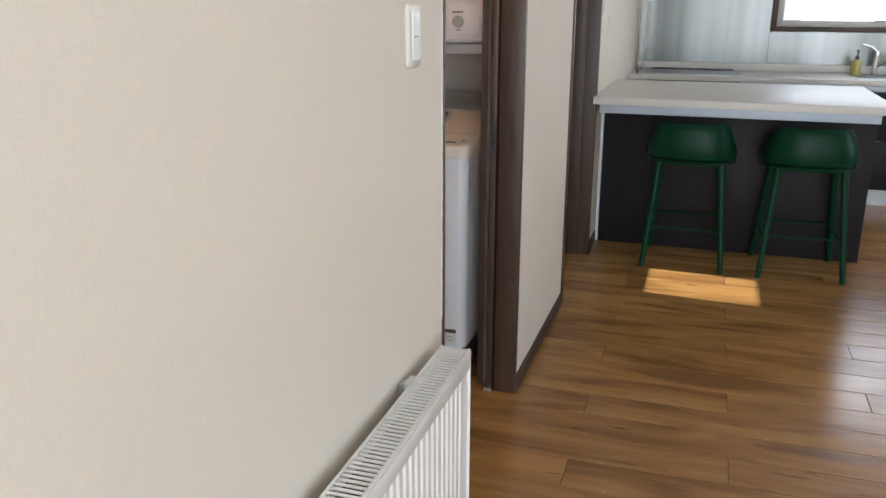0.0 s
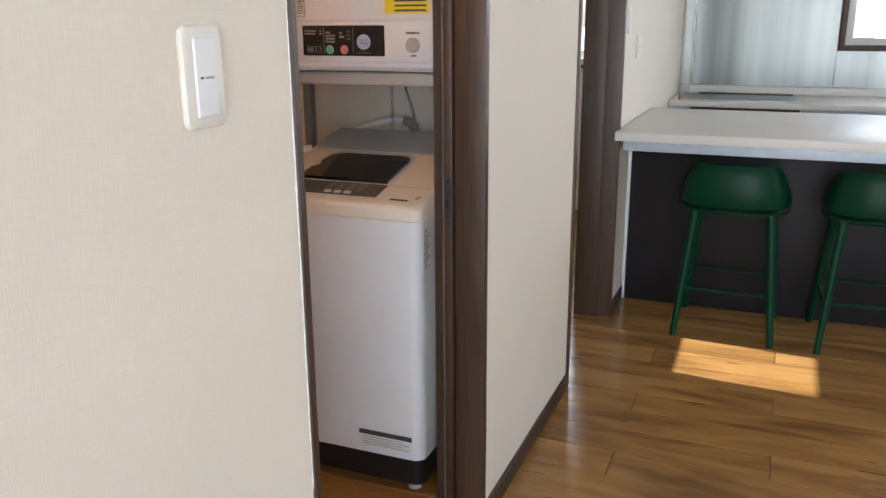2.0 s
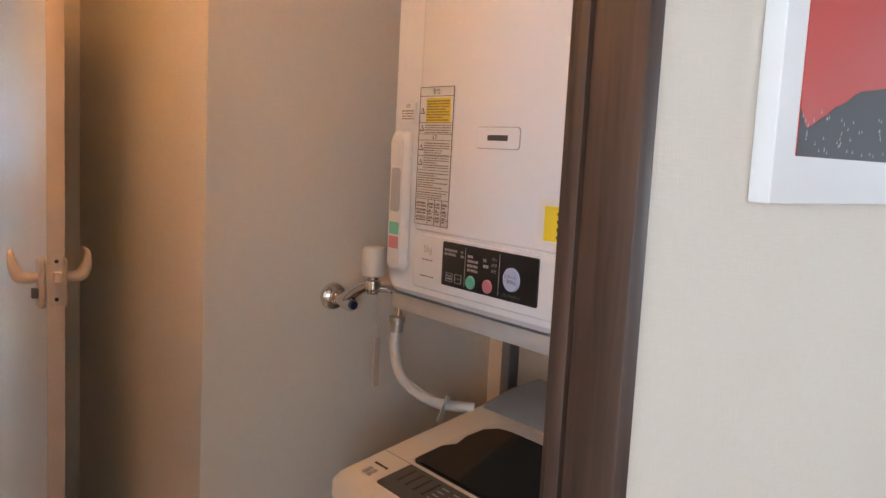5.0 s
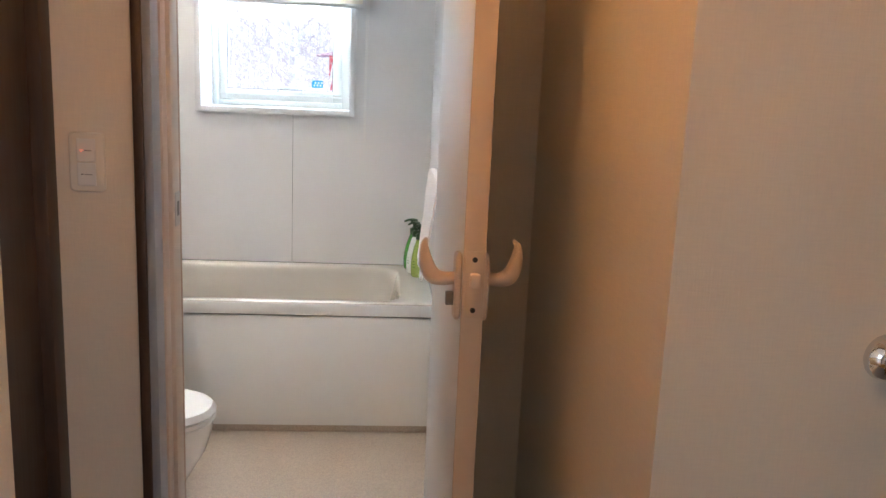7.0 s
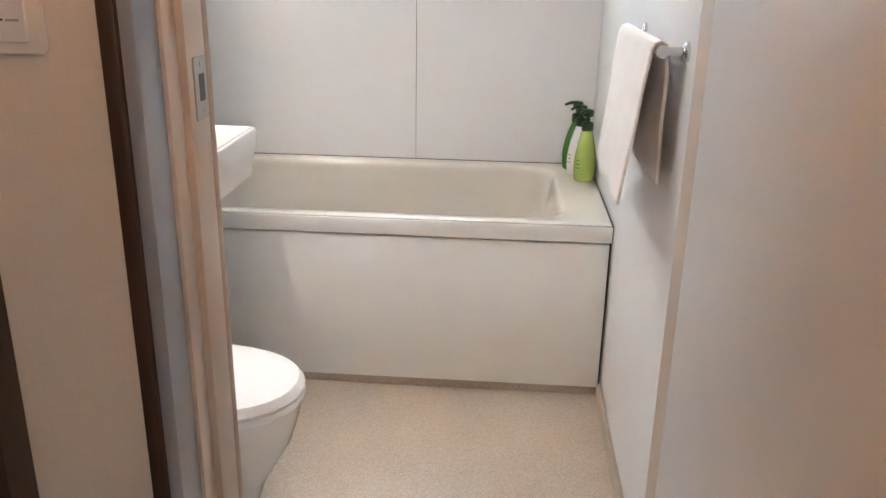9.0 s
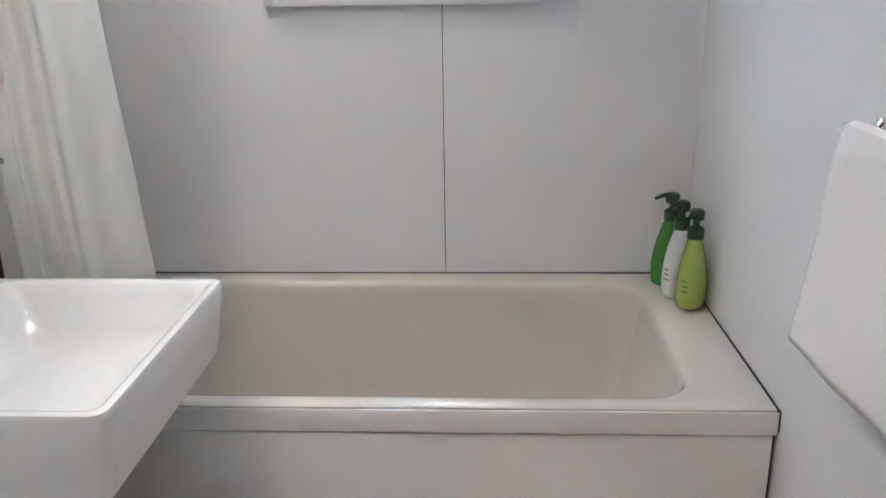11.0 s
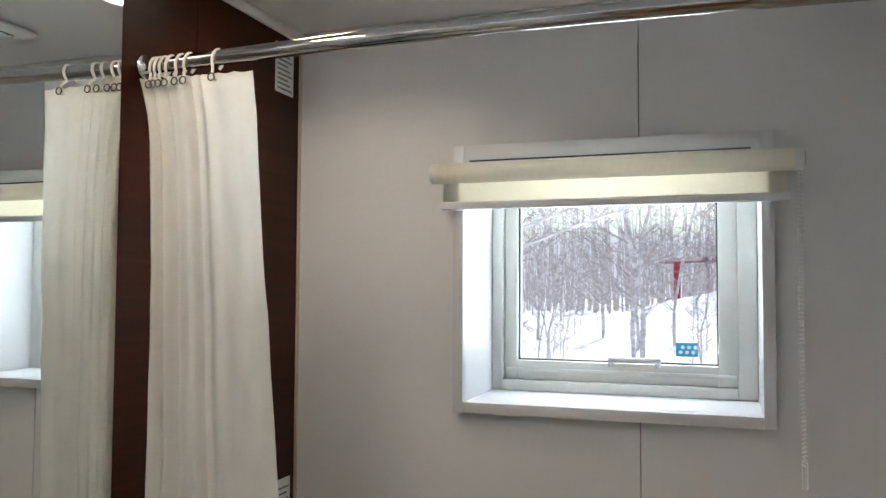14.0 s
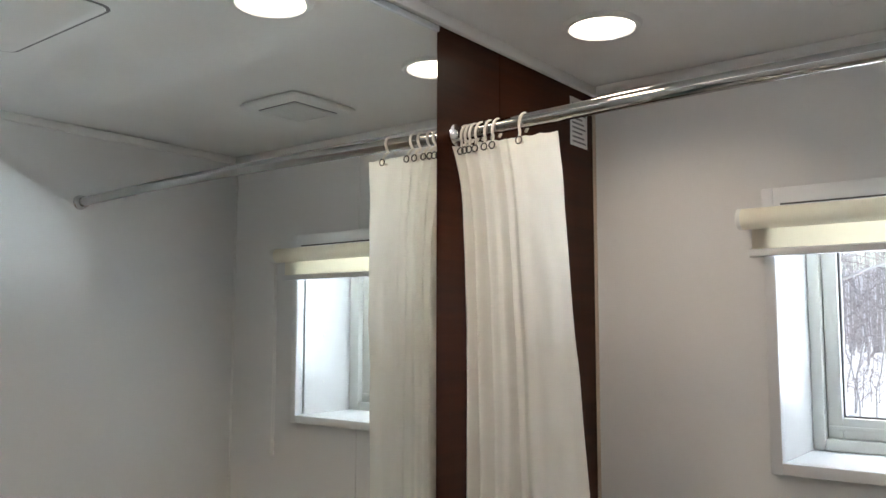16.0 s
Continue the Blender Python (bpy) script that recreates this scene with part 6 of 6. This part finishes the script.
def bare_tree(seed, height, bend):
    r = random.Random(seed)
    t = thing("tree", "bare grey birch tree standing in snow", "tree", (0, 0, 0), "trees in the snowy woods")
    pts = [Vector((0, 0, -0.2))]
    dx, dy = r.uniform(-bend, bend), r.uniform(-bend, bend)
    for k in range(1, 8):
        pts.append(Vector((dx * k * k / 18 + r.uniform(-0.06, 0.06), dy * k * k / 18 + r.uniform(-0.06, 0.06), height * k / 7)))
    part("trunk", tube(pts, [height * 0.0072, height * 0.0055, height * 0.0015], 8, 3), BARK, t)
    tw = []
    for _ in range(34):
        f = r.uniform(0.12, 0.97)
        k = f * 7
        a = pts[int(k)].lerp(pts[min(7, int(k) + 1)], k - int(k))
        ln = height * r.uniform(0.12, 0.3) * (1.15 - f)
        q = r.uniform(0, 6.28)
        up = r.uniform(0.35, 1.1)
        d = Vector((math.cos(q), math.sin(q), up)).normalized()
        tip = a + d * ln
        mid = a.lerp(tip, 0.5) + Vector((r.uniform(-0.1, 0.1), r.uniform(-0.1, 0.1), -0.04 * ln))
        tw.append(tube([a, mid, tip], [height * 0.0022, height * 0.0013, height * 0.0006], 4, 3, (False, False)))
        for _ in range(4):
            g = r.uniform(0.3, 0.95)
            b0 = a.lerp(tip, g)
            q2 = q + r.uniform(-1.2, 1.2)
            tip2 = b0 + Vector((math.cos(q2), math.sin(q2), r.uniform(0, 1))).normalized() * ln * r.uniform(0.25, 0.55)
            tw.append(tube([b0, b0.lerp(tip2, 0.5) + Vector((0, 0, 0.03)), tip2], [height * 0.0016, height * 0.0005], 3, 0, (False, False)))
    part("branches", merge(*tw), TWIG, t)
    return t


rng = random.Random(11)
kinds = [bare_tree(s, h, b) for s, h, b in ((1, 5.5, 0.5), (2, 7.0, 0.7), (3, 6.0, 1.0), (4, 9.0, 0.3), (5, 4.5, 1.1))]
used = set()
for i in range(110):
    dist = 15 + 42 * (i / 110) ** 0.9
    ang = rng.uniform(-24, 16)
    x = 2.2 + dist * math.sin(radians(ang)) * 1.0
    y = 2.2 + dist * math.cos(radians(ang))
    k = i % 5
    m = pose(x, y, ground_z(x, y), 0, 0, rng.uniform(0, 360))
    s = rng.uniform(0.75, 1.25)
    if k not in used:
        used.add(k)
        kinds[k].matrix_basis = m
        BASE[kinds[k].name] = Vector((0, 0, 0))
    else:
        o = copy_thing(kinds[k], m)
        o.scale = (s, s, s)
for i in range(64):
    dist, ang = rng.uniform(9, 24), rng.uniform(-30, 9)
    x, y = 2.2 + dist * math.sin(radians(ang)), 2.2 + dist * math.cos(radians(ang))
    o = copy_thing(kinds[(0, 2, 4)[i % 3]], pose(x, y, ground_z(x, y), 0, 0, rng.uniform(0, 360)))
    s = rng.uniform(0.22, 0.42)
    o.scale = (s, s, s)
    tagged(o, "slim bare sapling standing in snow", "sapling", "saplings in the snow")
NB = thing("tree", "bare tree reaching long pale branches across the view", "tree", (-3.2, 9.4, ground_z(-3.2, 9.4)))
part("trunk", tube([(-3.2, 9.4, 0.1), (-3.1, 9.4, 1.6), (-3.25, 9.5, 4.0), (-3.0, 9.4, 6.5)], [0.11, 0.08, 0.03], 10, 5), BARK, NB)
for k, (a, b, c, d) in enumerate((((-3.12, 9.4, 1.3), (-0.9, 9.1, 1.62), (0.57, 9.0, 2.206), (1.9, 8.95, 2.72)), ((-3.12, 9.4, 1.1), (-0.8, 9.05, 1.6), (1.077, 9.0, 2.236), (2.4, 9.0, 2.68)))):
    br = part("branch", tube([a, b, c, d], [0.04, 0.022, 0.013, 0.006], 7, 8), BARK, NB)
    line = spline([a, b, c, d], 12)
    tw = []
    for i in range(34):
        p = line[rng.randrange(8, 36)]
        q = p + Vector((rng.uniform(0.05, 0.4), rng.uniform(-0.3, 0.3), rng.uniform(-0.25, 0.45)))
        tw.append(tube([p, p.lerp(q, 0.5) + Vector((0, 0, 0.03)), q], [0.005, 0.003, 0.0012], 4, 2, (False, False)))
    part("twigs", merge(*tw), TWIG, br)
# far woods, past counting
bm = bmesh.new()
for i in range(1300):
    dist, ang = rng.uniform(38, 70), rng.uniform(-34, 26)
    x, y = 2.2 + dist * math.sin(radians(ang)), 2.2 + dist * math.cos(radians(ang))
    z, h, w = ground_z(x, y) - 0.2, rng.uniform(4, 9), rng.uniform(0.025, 0.07)
    lx, ly = rng.uniform(-0.6, 0.6), rng.uniform(-0.4, 0.4)
    lo = [bm.verts.new((x + w * c, y + w * s, z)) for c, s in ((1, 0), (-0.5, 0.87), (-0.5, -0.87))]
    hi = [bm.verts.new((x + lx + w * 0.25 * c, y + ly + w * 0.25 * s, z + h)) for c, s in ((1, 0), (-0.5, 0.87), (-0.5, -0.87))]
    for j in range(3):
        bm.faces.new((lo[j], lo[(j + 1) % 3], hi[(j + 1) % 3], hi[j]))
    for _ in range(7):
        f = rng.uniform(0.25, 0.95)
        bx0, by0, bz0 = x + lx * f, y + ly * f, z + h * f
        q, ln = rng.uniform(0, 6.28), rng.uniform(0.5, 1.6)
        v = [bm.verts.new(p) for p in ((bx0, by0, bz0), (bx0, by0, bz0 + 0.035), (bx0 + ln * math.cos(q), by0 + ln * math.sin(q), bz0 + ln * rng.uniform(0.3, 1.1)))]
        bm.faces.new(v)
solid("far_woods", bm, BARK, "dense bare winter woods in the distance", "woods", "stuff")
# flat backdrop whose mauve glow stands in for haze over the far woods
solid("backdrop", box(-90, 90, 92, 92.5, -3, 7.5), HAZE, "distant winter woods as a backdrop with its mauve haze glow painted in", "distance", "structure", smooth=False)
SH = thing("shelter", "small shelter with a red post and plum-coloured roof", "shelter", (0.6, 36, 1.6))
z0 = 1.65
for sx in (0.0, 2.4):
    part("post", box(0.25 + sx, 0.50 + sx, 35.9, 36.15, z0 - 0.4, z0 + 1.15), MAROON, SH)
part("roof", loft([[(-0.3, 35.4, z0 + 1.15), (3.6, 35.4, z0 + 1.25), (3.6, 38, z0 + 1.25), (-0.3, 38, z0 + 1.15)], [(0.3, 35.6, z0 + 1.3), (3.3, 35.6, z0 + 1.4), (3.3, 37.8, z0 + 1.4), (0.3, 37.8, z0 + 1.3)]]), PLUM, SH)

# ------------------------------------------------------------ floor planks, each its own board
PW = 0.157
boards = {}


def board(length):
    if length not in boards:
        bm = bmesh.new()
        g = 0.0012
        a, b = [(g, g), (PW - g, g), (PW - g, length - g), (g, length - g)], [(2 * g, 2 * g), (PW - 2 * g, 2 * g), (PW - 2 * g, length - 2 * g), (2 * g, length - 2 * g)]
        low = [bm.verts.new((p[0], p[1], -0.004)) for p in a]
        mid = [bm.verts.new((p[0], p[1], -0.0009)) for p in a]
        top = [bm.verts.new((p[0], p[1], 0.0)) for p in b]
        for q in range(4):
            r = (q + 1) % 4
            bm.faces.new((low[q], low[r], mid[r], mid[q]))
            bm.faces.new((mid[q], mid[r], top[r], top[q]))
        bm.faces.new(top)
        boards[length] = finish("plank", bm, PLANK, False)
    return boards[length]


rng = random.Random(23)
count = 0
k = -35
x = 2.540 - PW * 35
while x < 7.1:
    joint = -0.75 if k % 3 == 0 else (-1.235 if k % 3 == 1 else -0.27)
    top = 2.03 if 1.88 < x + PW / 2 < 2.86 else (1.05 if 2.86 <= x + PW / 2 < 6.95 else 0.0)
    y = joint - 1.818 * 3
    while y < top:
        lo, hi = max(y, -4.45), min(y + 1.818, top)
        if hi - lo > 0.02:
            o = new("plank", board(round(hi - lo, 3)))
            o.parent = floor
            o.location = (x, lo, 0)
        y += 1.818
    x += PW
    k += 1
